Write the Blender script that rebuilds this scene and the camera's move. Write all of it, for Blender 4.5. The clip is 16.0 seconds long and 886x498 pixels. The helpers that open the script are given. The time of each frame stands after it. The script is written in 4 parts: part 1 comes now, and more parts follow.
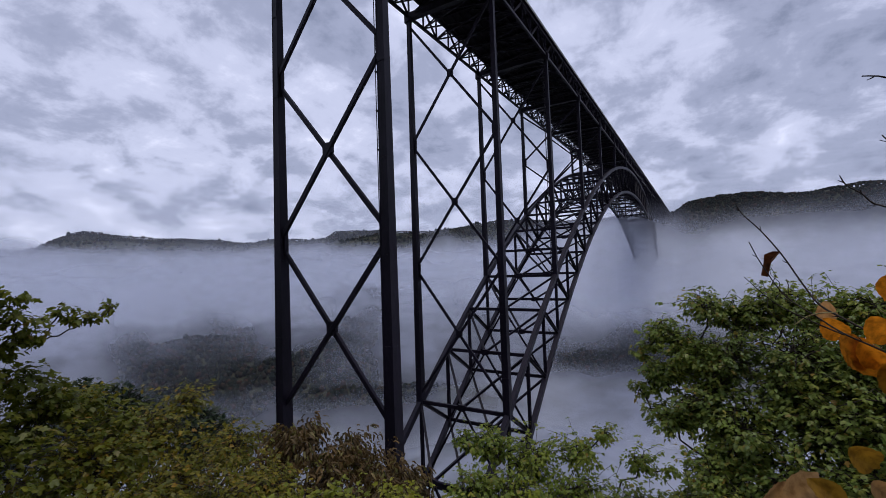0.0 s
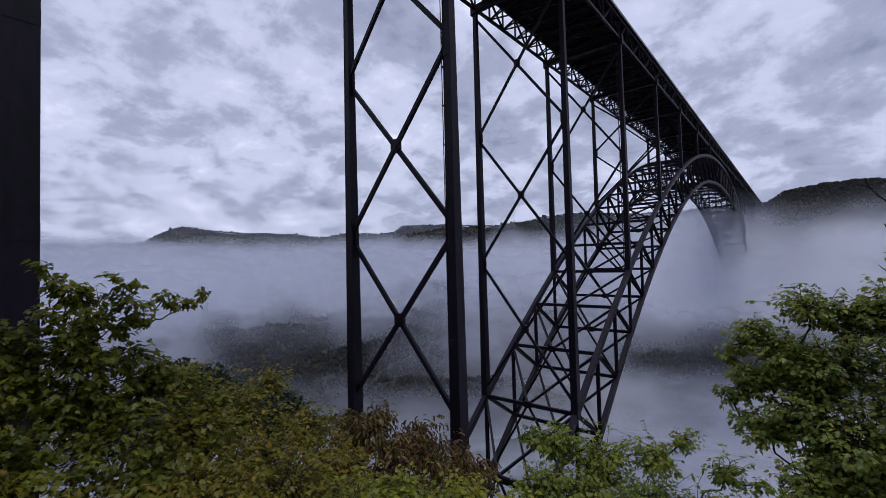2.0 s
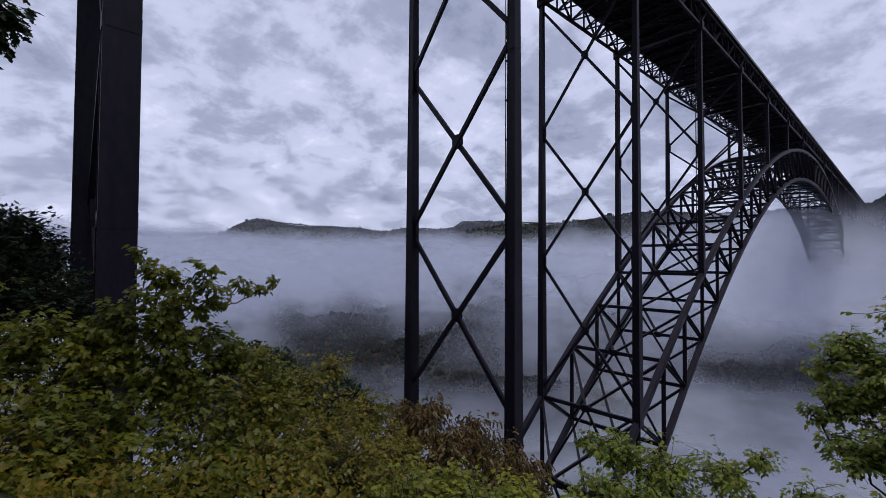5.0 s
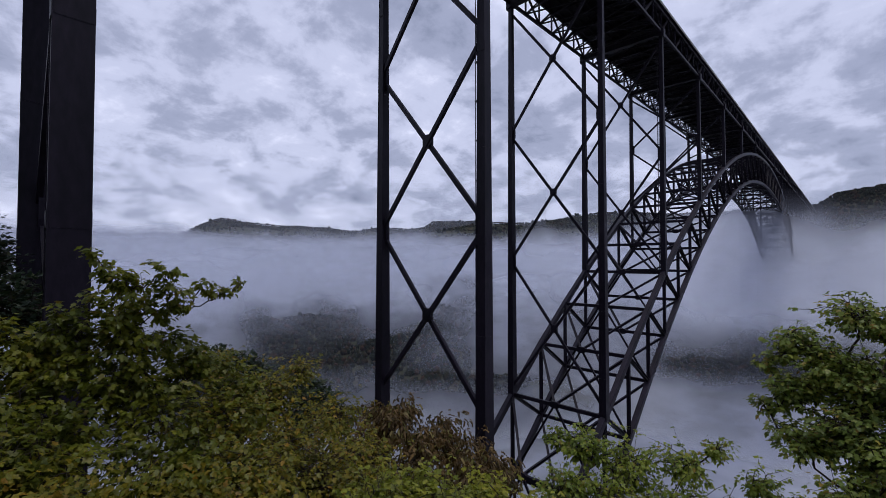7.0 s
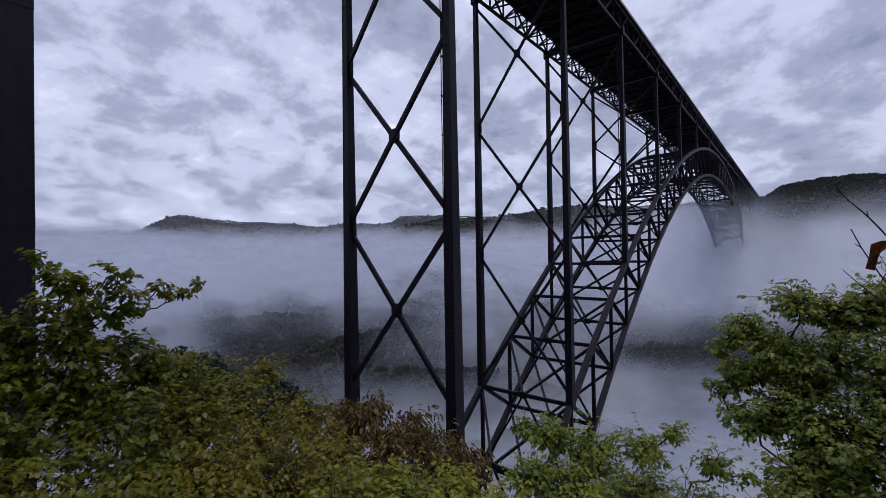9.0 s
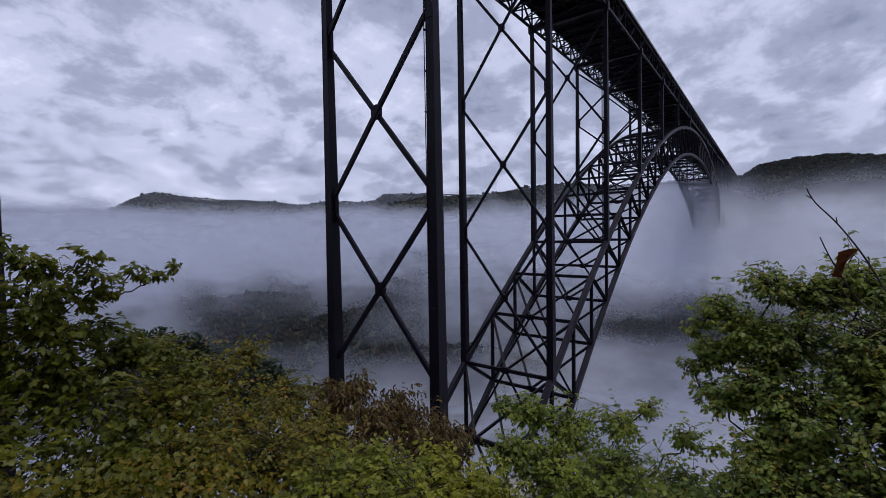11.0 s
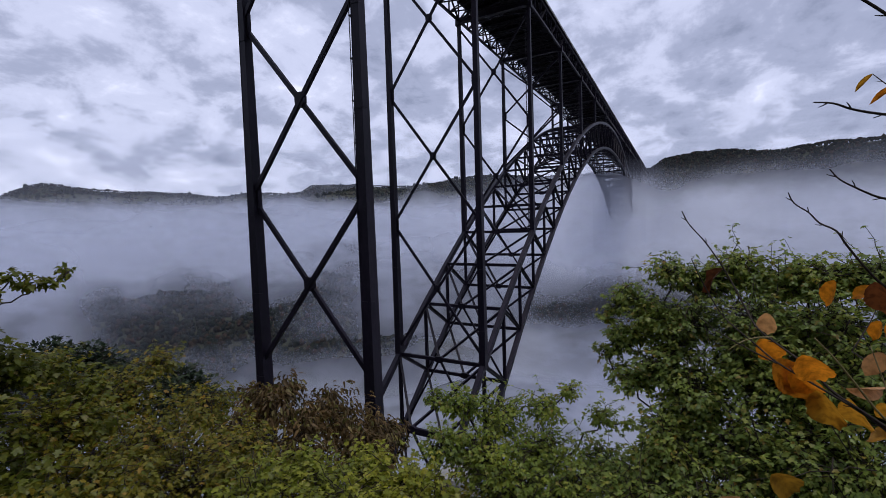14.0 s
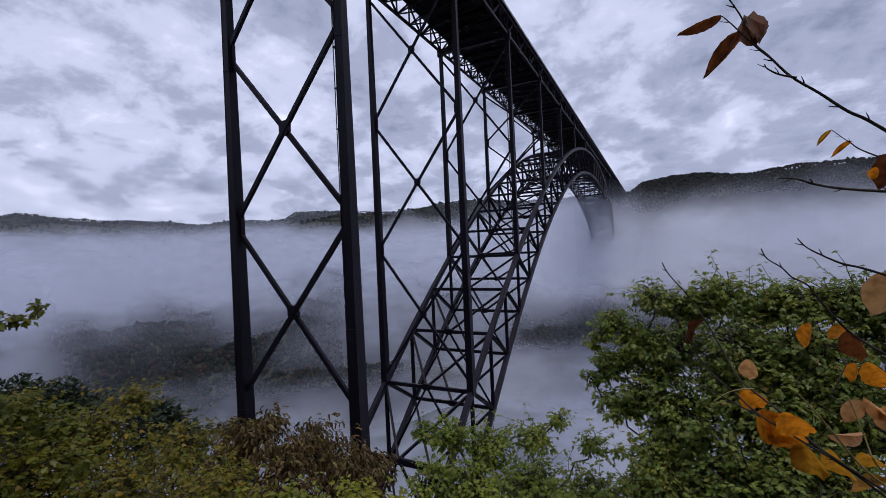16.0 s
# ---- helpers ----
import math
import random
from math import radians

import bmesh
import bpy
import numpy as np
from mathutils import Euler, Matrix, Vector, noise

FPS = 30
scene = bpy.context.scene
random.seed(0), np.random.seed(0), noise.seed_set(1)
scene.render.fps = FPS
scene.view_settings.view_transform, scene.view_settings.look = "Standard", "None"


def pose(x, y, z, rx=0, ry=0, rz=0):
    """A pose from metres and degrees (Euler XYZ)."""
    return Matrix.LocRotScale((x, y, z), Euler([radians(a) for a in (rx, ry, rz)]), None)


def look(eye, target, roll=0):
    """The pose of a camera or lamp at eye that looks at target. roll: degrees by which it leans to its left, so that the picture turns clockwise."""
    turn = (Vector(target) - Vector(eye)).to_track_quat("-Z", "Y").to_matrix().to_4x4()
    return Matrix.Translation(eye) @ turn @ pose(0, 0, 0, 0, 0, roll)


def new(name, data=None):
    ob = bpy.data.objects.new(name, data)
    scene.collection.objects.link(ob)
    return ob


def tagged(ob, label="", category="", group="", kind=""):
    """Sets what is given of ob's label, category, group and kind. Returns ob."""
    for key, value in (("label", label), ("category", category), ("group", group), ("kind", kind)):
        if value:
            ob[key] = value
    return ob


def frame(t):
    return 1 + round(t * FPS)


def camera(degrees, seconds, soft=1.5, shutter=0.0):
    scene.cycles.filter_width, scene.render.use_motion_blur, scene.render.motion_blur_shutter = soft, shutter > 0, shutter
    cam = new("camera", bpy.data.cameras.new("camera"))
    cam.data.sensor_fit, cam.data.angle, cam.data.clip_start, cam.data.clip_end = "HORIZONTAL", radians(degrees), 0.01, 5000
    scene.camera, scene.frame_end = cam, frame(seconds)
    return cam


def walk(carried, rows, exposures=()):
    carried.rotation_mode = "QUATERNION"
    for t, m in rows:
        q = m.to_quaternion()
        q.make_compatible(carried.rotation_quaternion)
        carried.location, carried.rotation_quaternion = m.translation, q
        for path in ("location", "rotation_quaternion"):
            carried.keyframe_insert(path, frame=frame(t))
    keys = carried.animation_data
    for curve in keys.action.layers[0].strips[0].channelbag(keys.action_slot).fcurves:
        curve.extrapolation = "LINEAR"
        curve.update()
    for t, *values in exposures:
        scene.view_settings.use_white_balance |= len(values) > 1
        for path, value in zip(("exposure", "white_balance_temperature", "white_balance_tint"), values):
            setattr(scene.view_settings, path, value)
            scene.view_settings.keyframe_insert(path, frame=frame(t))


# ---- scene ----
cam = camera(91.52, 16.0, soft=0.85)
PATH = [
    (0.0, (0.013, -0.066, -0.020), (-10.238, 17.087, 0.826), -1.97),
    (0.5, (0.008, -0.068, -0.026), (-10.801, 16.739, 0.799), -1.69),
    (1.0, (-0.002, -0.057, -0.033), (-11.471, 16.309, 0.758), -1.51),
    (1.5, (-0.011, -0.046, -0.037), (-12.100, 15.870, 0.689), -1.48),
    (2.0, (-0.018, -0.042, -0.039), (-12.750, 15.367, 0.628), -1.49),
    (2.5, (-0.023, -0.039, -0.041), (-13.365, 14.847, 0.582), -1.39),
    (3.0, (-0.027, -0.036, -0.043), (-13.906, 14.352, 0.554), -1.07),
    (3.5, (-0.032, -0.032, -0.046), (-14.332, 13.939, 0.523), -0.53),
    (4.0, (-0.035, -0.028, -0.049), (-14.612, 13.655, 0.511), -0.04),
    (5.2, (-0.015, -0.028, -0.045), (-14.722, 13.516, 0.458), 0.30),
    (6.5, (0.004, -0.028, -0.041), (-14.148, 14.095, 0.476), 0.41),
    (7.0, (0.003, -0.033, -0.036), (-13.758, 14.471, 0.468), 0.01),
    (7.5, (0.007, -0.035, -0.035), (-13.416, 14.783, 0.464), -0.36),
    (8.0, (0.013, -0.033, -0.035), (-13.096, 15.064, 0.438), -0.68),
    (8.5, (0.018, -0.028, -0.031), (-12.827, 15.296, 0.370), -0.93),
    (9.0, (0.023, -0.023, -0.022), (-12.642, 15.454, 0.223), -0.94),
    (11.5, (0.033, 0.026, 0.048), (-11.714, 16.183, -0.924), -1.00),
    (12.0, (0.040, 0.031, 0.061), (-11.200, 16.539, -1.016), -1.04),
    (12.5, (0.048, 0.041, 0.072), (-10.577, 16.945, -1.101), -1.21),
    (13.0, (0.057, 0.052, 0.082), (-10.138, 17.212, -1.175), -1.35),
    (13.5, (0.066, 0.059, 0.091), (-9.686, 17.475, -1.175), -1.54),
    (14.0, (0.071, 0.063, 0.102), (-9.370, 17.649, -1.159), -1.78),
    (14.5, (0.074, 0.062, 0.118), (-9.148, 17.768, -1.087), -1.95),
    (15.0, (0.074, 0.058, 0.136), (-8.914, 17.900, -0.805), -2.14),
    (15.5, (0.073, 0.055, 0.153), (-8.791, 17.975, -0.388), -2.36),
    (16.0, (0.073, 0.052, 0.169), (-8.742, 18.004, 0.033), -2.60),
]
walk(cam, [(t, look(eye, target, roll)) for t, eye, target, roll in PATH],
     exposures=[(0.0, 0.0), (3.0, -0.04), (9.0, -0.02), (11.5, -0.07), (12.5, -0.05), (13.5, 0.10), (15.0, 0.10), (16.0, 0.05)])

# ---- light: an overcast morning, the whole sky a broken layer of cloud ----
world = bpy.data.worlds.new("sky")
scene.world = world
world.use_nodes = True


def overcast(tree):
    n, l = tree.nodes, tree.links
    n.clear()
    out = n.new("ShaderNodeOutputWorld")
    sky = n.new("ShaderNodeTexSky")
    sky.sky_type, sky.sun_disc = "NISHITA", False
    sky.sun_elevation, sky.sun_rotation = radians(79), radians(67)
    blue = n.new("ShaderNodeBackground")
    blue.inputs["Strength"].default_value = 0.005
    l.new(sky.outputs[0], blue.inputs["Color"])
    # a flat cloud layer: the way divided by its height
    way = n.new("ShaderNodeTexCoord")
    sep = n.new("ShaderNodeSeparateXYZ")
    l.new(way.outputs["Generated"], sep.inputs[0])
    up = n.new("ShaderNodeMath")
    up.operation = "ABSOLUTE"
    l.new(sep.outputs["Z"], up.inputs[0])
    lift = n.new("ShaderNodeMath")
    lift.inputs[1].default_value = 0.42
    l.new(up.outputs[0], lift.inputs[0])
    flat = n.new("ShaderNodeVectorMath")
    flat.operation = "DIVIDE"
    l.new(way.outputs["Generated"], flat.inputs[0])
    l.new(lift.outputs[0], flat.inputs[1])

    def cloud(scale, detail, rough, shift, distort, stretch=(1.0, 1.0, 1.0), turn=0):
        m = n.new("ShaderNodeMapping")
        m.inputs["Location"].default_value = shift
        m.inputs["Rotation"].default_value = (0, 0, radians(turn))
        m.inputs["Scale"].default_value = stretch
        l.new(flat.outputs[0], m.inputs["Vector"])
        t = n.new("ShaderNodeTexNoise")
        t.inputs["Scale"].default_value, t.inputs["Detail"].default_value = scale, detail
        t.inputs["Roughness"].default_value, t.inputs["Distortion"].default_value = rough, distort
        l.new(m.outputs[0], t.inputs["Vector"])
        return t.outputs["Fac"]

    def weigh(parts):
        total = None
        for fac, share in parts:
            k = n.new("ShaderNodeMath")
            k.operation = "MULTIPLY_ADD"
            l.new(fac, k.inputs[0])
            k.inputs[1].default_value = share
            if total:
                l.new(total, k.inputs[2])
            else:
                k.inputs[2].default_value = 0.0
            total = k.outputs[0]
        return total

    big = cloud(1.3, 3, 0.5, (3.1, 1.7, 0), 0.2)
    lumps = cloud(6.0, 9, 0.585, (0.4, 5.2, 0), 0.2)
    wisps = cloud(3.2, 7, 0.6, (7.3, 2.2, 0), 0.3, (1.6, 0.7, 1.0), 35)
    # thinner cloud over the gorge's mouth, where the morning light comes through
    lit = n.new("ShaderNodeVectorMath")
    lit.operation = "DOT_PRODUCT"
    l.new(way.outputs["Generated"], lit.inputs[0])
    lit.inputs[1].default_value = (-0.80, -0.25, 0.45)
    ramp = n.new("ShaderNodeValToRGB")
    ramp.color_ramp.interpolation = "EASE"
    e = ramp.color_ramp.elements
    e[0].position, e[0].color = 0.36, (0.207, 0.236, 0.350, 1)
    e[1].position, e[1].color = 0.72, (0.85, 0.88, 1.09, 1)
    for p, c in ((0.46, (0.320, 0.352, 0.500, 1)), (0.56, (0.52, 0.555, 0.745, 1))):
        e.new(p).color = c
    l.new(weigh(((big, 0.25), (lumps, 0.53), (wisps, 0.22), (lit.outputs["Value"], 0.03))), ramp.inputs["Fac"])
    grey = n.new("ShaderNodeBackground")
    grey.inputs["Strength"].default_value = 1.12
    l.new(ramp.outputs["Color"], grey.inputs["Color"])
    add = n.new("ShaderNodeAddShader")
    l.new(blue.outputs[0], add.inputs[0])
    l.new(grey.outputs[0], add.inputs[1])
    l.new(add.outputs[0], out.inputs["Surface"])


overcast(world.node_tree)

sun = new("sun", bpy.data.lights.new("sun", "SUN"))
sun.data.energy, sun.data.angle, sun.data.color = 1.5, radians(28), (1.0, 0.97, 0.93)
sun.matrix_world = look((14, 6, 80), (0, 0, 0))

# ---- materials ----
def material(name, rough=0.8, metal=0.0, spec=0.3):
    m = bpy.data.materials.new(name)
    m.use_nodes = True
    b = m.node_tree.nodes["Principled BSDF"]
    b.inputs["Roughness"].default_value, b.inputs["Metallic"].default_value = rough, metal
    b.inputs["Specular IOR Level"].default_value = spec
    return m, m.node_tree.nodes, m.node_tree.links, b


def noise_at(n, l, scale, detail=6, rough=0.55, stretch=(1, 1, 1), source="position"):
    if source == "position":
        v = n.new("ShaderNodeNewGeometry").outputs["Position"]
    else:
        v = n.new("ShaderNodeTexCoord").outputs["Object"]
    m = n.new("ShaderNodeMapping")
    m.inputs["Scale"].default_value = stretch
    l.new(v, m.inputs["Vector"])
    t = n.new("ShaderNodeTexNoise")
    t.inputs["Scale"].default_value, t.inputs["Detail"].default_value, t.inputs["Roughness"].default_value = scale, detail, rough
    l.new(m.outputs[0], t.inputs["Vector"])
    return t.outputs["Fac"]


def ramp_of(n, l, fac, stops):
    r = n.new("ShaderNodeValToRGB")
    e = r.color_ramp.elements
    e[0].position, e[0].color = stops[0][0], (*stops[0][1], 1)
    e[1].position, e[1].color = stops[-1][0], (*stops[-1][1], 1)
    for p, c in stops[1:-1]:
        e.new(p).color = (*c, 1)
    l.new(fac, r.inputs["Fac"])
    return r.outputs["Color"]


def blend(n, l, a, b, fac, mode="MIX"):
    m = n.new("ShaderNodeMix")
    m.data_type, m.blend_type = "RGBA", mode
    if isinstance(fac, float):
        m.inputs["Factor"].default_value = fac
    else:
        l.new(fac, m.inputs["Factor"])
    l.new(a, m.inputs["A"])
    l.new(b, m.inputs["B"])
    return m.outputs["Result"]


def bumped(n, l, b, fac, strength, distance):
    u = n.new("ShaderNodeBump")
    u.inputs["Strength"].default_value, u.inputs["Distance"].default_value = strength, distance
    l.new(fac, u.inputs["Height"])
    l.new(u.outputs[0], b.inputs["Normal"])


def weathering_steel():
    m, n, l, b = material("weathering_steel", 0.48, 0.0, 0.17)
    big = ramp_of(n, l, noise_at(n, l, 0.22, 5, 0.6, (1, 1, 0.25)), ((0.3, (0.0072, 0.0058, 0.0118)), (0.7, (0.0195, 0.0150, 0.0285))))
    small = ramp_of(n, l, noise_at(n, l, 2.4, 6, 0.6, (1, 1, 0.35)), ((0.35, (0.6, 0.6, 0.6)), (0.7, (1.25, 1.15, 1.1))))
    l.new(blend(n, l, big, small, 1.0, "MULTIPLY"), b.inputs["Base Color"])
    bumped(n, l, b, noise_at(n, l, 5, 4), 0.15, 0.02)
    return m


def concrete():
    m, n, l, b = material("concrete", 0.85)
    l.new(ramp_of(n, l, noise_at(n, l, 0.8, 8, 0.65, (1, 1, 0.4)), ((0.3, (0.17, 0.165, 0.155)), (0.7, (0.36, 0.35, 0.33)))), b.inputs["Base Color"])
    bumped(n, l, b, noise_at(n, l, 6, 5), 0.3, 0.03)
    return m


def bark():
    m, n, l, b = material("bark", 0.9, 0, 0.15)
    l.new(ramp_of(n, l, noise_at(n, l, 14, 6, 0.6, (1, 1, 0.3)), ((0.3, (0.018, 0.014, 0.012)), (0.7, (0.07, 0.055, 0.045)))), b.inputs["Base Color"])
    bumped(n, l, b, noise_at(n, l, 40, 4, 0.6, (1, 1, 0.3)), 0.5, 0.01)
    return m


def foliage(name, stops, gloss=0.42, clear=0.52, grain=30, spots=0.7):
    """Leaves: each its own shade, paler blotches, light passing through."""
    m = bpy.data.materials.new(name)
    m.use_nodes = True
    n, l = m.node_tree.nodes, m.node_tree.links
    b = n["Principled BSDF"]
    b.inputs["Roughness"].default_value, b.inputs["Specular IOR Level"].default_value = gloss, 0.3
    own = n.new("ShaderNodeNewGeometry").outputs["Random Per Island"]
    colour = ramp_of(n, l, own, stops)
    mottle = ramp_of(n, l, noise_at(n, l, grain, 5), ((0.32, (spots, spots * 0.92, spots * 0.85)), (0.55, (1.0, 1.0, 1.0)), (0.75, (1.2, 1.2, 1.15))))
    patch = ramp_of(n, l, noise_at(n, l, 1.7, 4), ((0.3, (0.55, 0.62, 0.62)), (0.5, (1.0, 1.0, 1.0)), (0.7, (1.38, 1.28, 1.1))))
    colour = blend(n, l, blend(n, l, colour, mottle, 1.0, "MULTIPLY"), patch, 1.0, "MULTIPLY")
    l.new(colour, b.inputs["Base Color"])
    t = n.new("ShaderNodeBsdfTranslucent")
    l.new(colour, t.inputs["Color"])
    mix = n.new("ShaderNodeMixShader")
    mix.inputs[0].default_value = clear
    l.new(b.outputs[0], mix.inputs[1])
    l.new(t.outputs[0], mix.inputs[2])
    l.new(mix.outputs[0], n["Material Output"].inputs["Surface"])
    return m


def woods(name, stops, scale):
    m, n, l, b = material(name, 0.95, 0, 0.1)
    own = n.new("ShaderNodeNewGeometry").outputs["Random Per Island"]
    colour = ramp_of(n, l, own, stops)
    mottle = ramp_of(n, l, noise_at(n, l, scale, 6, 0.7), ((0.32, (0.35, 0.35, 0.35)), (0.68, (1.4, 1.4, 1.3))))
    l.new(blend(n, l, colour, mottle, 1.0, "MULTIPLY"), b.inputs["Base Color"])
    bumped(n, l, b, noise_at(n, l, scale, 5, 0.7), 1.0, 1.5)
    return m


def soil():
    m, n, l, b = material("forest_floor", 0.95, 0, 0.1)
    c = ramp_of(n, l, noise_at(n, l, 0.05, 8, 0.7), ((0.3, (0.018, 0.026, 0.014)), (0.5, (0.035, 0.038, 0.02)), (0.7, (0.05, 0.038, 0.024))))
    d = ramp_of(n, l, noise_at(n, l, 1.5, 6, 0.7), ((0.3, (0.6, 0.6, 0.6)), (0.7, (1.3, 1.3, 1.3))))
    l.new(blend(n, l, c, d, 1.0, "MULTIPLY"), b.inputs["Base Color"])
    bumped(n, l, b, noise_at(n, l, 0.4, 6, 0.7), 0.8, 0.6)
    return m


STEEL, CONCRETE, BARK, SOIL = weathering_steel(), concrete(), bark(), soil()

# ---- building blocks ----
def mesh_of(name, verts, faces, mat, smooth=False):
    me = bpy.data.meshes.new(name)
    me.from_pydata([tuple(v) for v in verts], [], faces)
    me.materials.append(mat)
    if smooth:
        me.shade_smooth()
    me.update()
    return me


def part(name, me, parent, label=""):
    ob = new(name, me)
    ob.parent = parent
    return tagged(ob, label)


def section(name, profile, mat):
    """A bar one metre long and one metre across, along z, with the given outline."""
    k = len(profile)
    v = [(x, y, z) for z in (0, 1) for x, y in profile]
    f = [(i, (i + 1) % k, k + (i + 1) % k, k + i) for i in range(k)] + [tuple(reversed(range(k))), tuple(range(k, 2 * k))]
    return mesh_of(name, v, f, mat)


c = 0.44
BOX = section("box_bar", [(-0.5, -c), (-c, -0.5), (c, -0.5), (0.5, -c), (0.5, c), (c, 0.5), (-c, 0.5), (-0.5, c)], STEEL)
f, w = 0.5, 0.09
EYE = section("i_bar", [(-f, -f), (f, -f), (f, -0.36), (w, -0.36), (w, 0.36), (f, 0.36), (f, f), (-f, f), (-f, 0.36), (-w, 0.36), (-w, -0.36), (-f, -0.36)], STEEL)


def bar(name, p, q, wide, deep, parent, me=None):
    """A straight steel member from p to q. deep lies nearest to upright."""
    p, q = Vector(p), Vector(q)
    z = (q - p).normalized()
    up = Vector((0, 0, 1)) if abs(z.z) < 0.97 else Vector((0, 1, 0))
    x = z.cross(up).normalized()
    y = x.cross(z) * -1
    m = Matrix((x * wide, y * deep, z * (q - p).length)).transposed().to_4x4()
    ob = part(name, me or BOX, parent)
    ob.matrix_local = Matrix.Translation(p) @ m
    return ob


# ---- the bridge: its axis runs along y ----
XR, XL = -36.52, -58.52
BAY, FIRST, TOP = 38.71, 7.95, 61.2
MID = FIRST + 8 * BAY
PANELS = 3


def bent_y(i):
    return FIRST + i * BAY if i > 0 else 3.48 + i * BAY


def chord_top(y):
    return 57.8 - 89.3 * abs((y - MID) / 232.2) ** 2.07


def chord_low(y):
    return 43.5 - 81.1 * abs((y - MID) / 216.8) ** 2.13


bridge = tagged(new("arch_bridge"), "dark weathering steel arch bridge with trussed deck on tall columns", "bridge")


def tapered_column(x, y, low, high, a0, b0, a1, b1):
    """A box column with proud edge plates, wider at the foot."""
    v, fcs = [], []
    t = 0.06
    for z, a, b in ((low, a0, b0), (high, a1, b1)):
        a, b = a / 2, b / 2
        v += [(-a, -b, z), (-a + t, -b, z), (-a + t, -b + t, z), (a - t, -b + t, z), (a - t, -b, z), (a, -b, z),
              (a, b, z), (a - t, b, z), (a - t, b - t, z), (-a + t, b - t, z), (-a + t, b, z), (-a, b, z)]
    for i in range(12):
        j = (i + 1) % 12
        fcs.append((i, j, 12 + j, 12 + i))
    fcs += [tuple(reversed(range(12))), tuple(range(12, 24))]
    ob = part("column", mesh_of("column", v, fcs, STEEL), bridge)
    ob.location = (x, y, 0)
    z = high - 18.5
    while z > low + 6:
        t = (z - low) / (high - low)
        bar("splice_plate", (0, 0, z - 0.55), (0, 0, z + 0.55), a0 + (a1 - a0) * t + 0.05, b0 + (b1 - b0) * t + 0.05, ob)
        z -= 13.4
    return ob


def gusset(name, x, y, z, wide, tall, thick, parent):
    """An eight-cornered plate across the bridge."""
    a, b = wide / 2, tall / 2
    ring = [(-a, -b * 0.45), (-a * 0.45, -b), (a * 0.45, -b), (a, -b * 0.45), (a, b * 0.45), (a * 0.45, b), (-a * 0.45, b), (-a, b * 0.45)]
    v = [(x + u, y + s * thick / 2, z + h) for s in (-1, 1) for u, h in ring]
    fcs = [(i, (i + 1) % 8, 8 + (i + 1) % 8, 8 + i) for i in range(8)] + [tuple(reversed(range(8))), tuple(range(8, 16))]
    return part(name, mesh_of(name, v, fcs, STEEL), parent)


def bent(y, low, levels, foot, head, brace, ladder=False, wide=0.0):
    """Two columns, crossed braces between the levels and a cap beam."""
    a0, b0 = foot
    a1, b1 = head
    tapered_column(XR, y, low, TOP, a0, b0, a1, b1)
    tapered_column(XL, y - wide / 2, low, TOP, a0, b0 + wide, a1, b1 + wide)
    inner, gap = a1 * 0.3, brace * 1.7
    for z0, z1 in zip(levels, levels[1:]):
        if z1 - z0 < 7:
            continue
        bar("cross_brace", (XR - inner, y + 0.16, z0 + gap * 0.5), (XL + inner, y + 0.16, z1 - gap), brace * 0.8, brace, bridge)
        bar("cross_brace", (XR - inner, y - 0.16, z1 - gap), (XL + inner, y - 0.16, z0 + gap * 0.5), brace * 0.8, brace, bridge)
        gusset("gusset_plate", (XR + XL) / 2, y, (z0 + z1) / 2, brace * 2.5, brace * 3.0, brace * 0.95, bridge)
    for z in levels[1:-1]:
        for x, s in ((XR, -1), (XL, 1)):
            gusset("gusset_plate", x + s * (a1 * 0.5 + 0.3), y, z, brace * 1.1, brace * 6.0, brace * 0.7, bridge)
    part("cap_beam", beam_mesh(XL - 0.9, XR + 0.9, y, TOP - 1.2, TOP + 1.0, 1.5), bridge)
    if ladder:
        steel_ladder(XR - a1 / 2 - 0.55, y - 0.3, low, TOP - 3)


def beam_mesh(x0, x1, y, z0, z1, thick):
    t, v = thick / 2, []
    for x, drop in ((x0, 0), (x0 + 2.2, 0.7), (x1 - 2.2, 0.7), (x1, 0)):
        v += [(x, y - t, z0 + drop), (x, y + t, z0 + drop), (x, y + t, z1), (x, y - t, z1)]
    fcs = [(0, 1, 2, 3), (15, 14, 13, 12)]
    for k in range(3):
        for i in range(4):
            j = (i + 1) % 4
            fcs.append((4 * k + i, 4 * k + 4 + i, 4 * k + 4 + j, 4 * k + j))
    return mesh_of("cap_beam", v, fcs, STEEL)


def steel_ladder(x, y, low, high):
    """Two rails with a bracket every six metres."""
    v, fcs = [], []
    for dy in (-0.22, 0.22):
        b = len(v)
        v += [(x + p, y + dy + q, z) for z in (low, high) for p, q in ((-0.045, -0.045), (0.045, -0.045), (0.045, 0.045), (-0.045, 0.045))]
        fcs += [(b + k, b + (k + 1) % 4, b + 4 + (k + 1) % 4, b + 4 + k) for k in range(4)] + [(b + 3, b + 2, b + 1, b), (b + 4, b + 5, b + 6, b + 7)]
    ladder = part("ladder", mesh_of("ladder", v, fcs, STEEL), bridge, "thin maintenance ladder fixed to the column")
    z = low + 2
    while z < high:
        bar("bracket", (x - 0.15, y, z), (x + 0.7, y, z), 0.5, 0.12, ladder)
        z += 5.5


def land_levels(low, step):
    zs = [TOP - 2.7]
    while zs[-1] - step > low + 4:
        zs.append(zs[-1] - step)
    return zs[::-1]


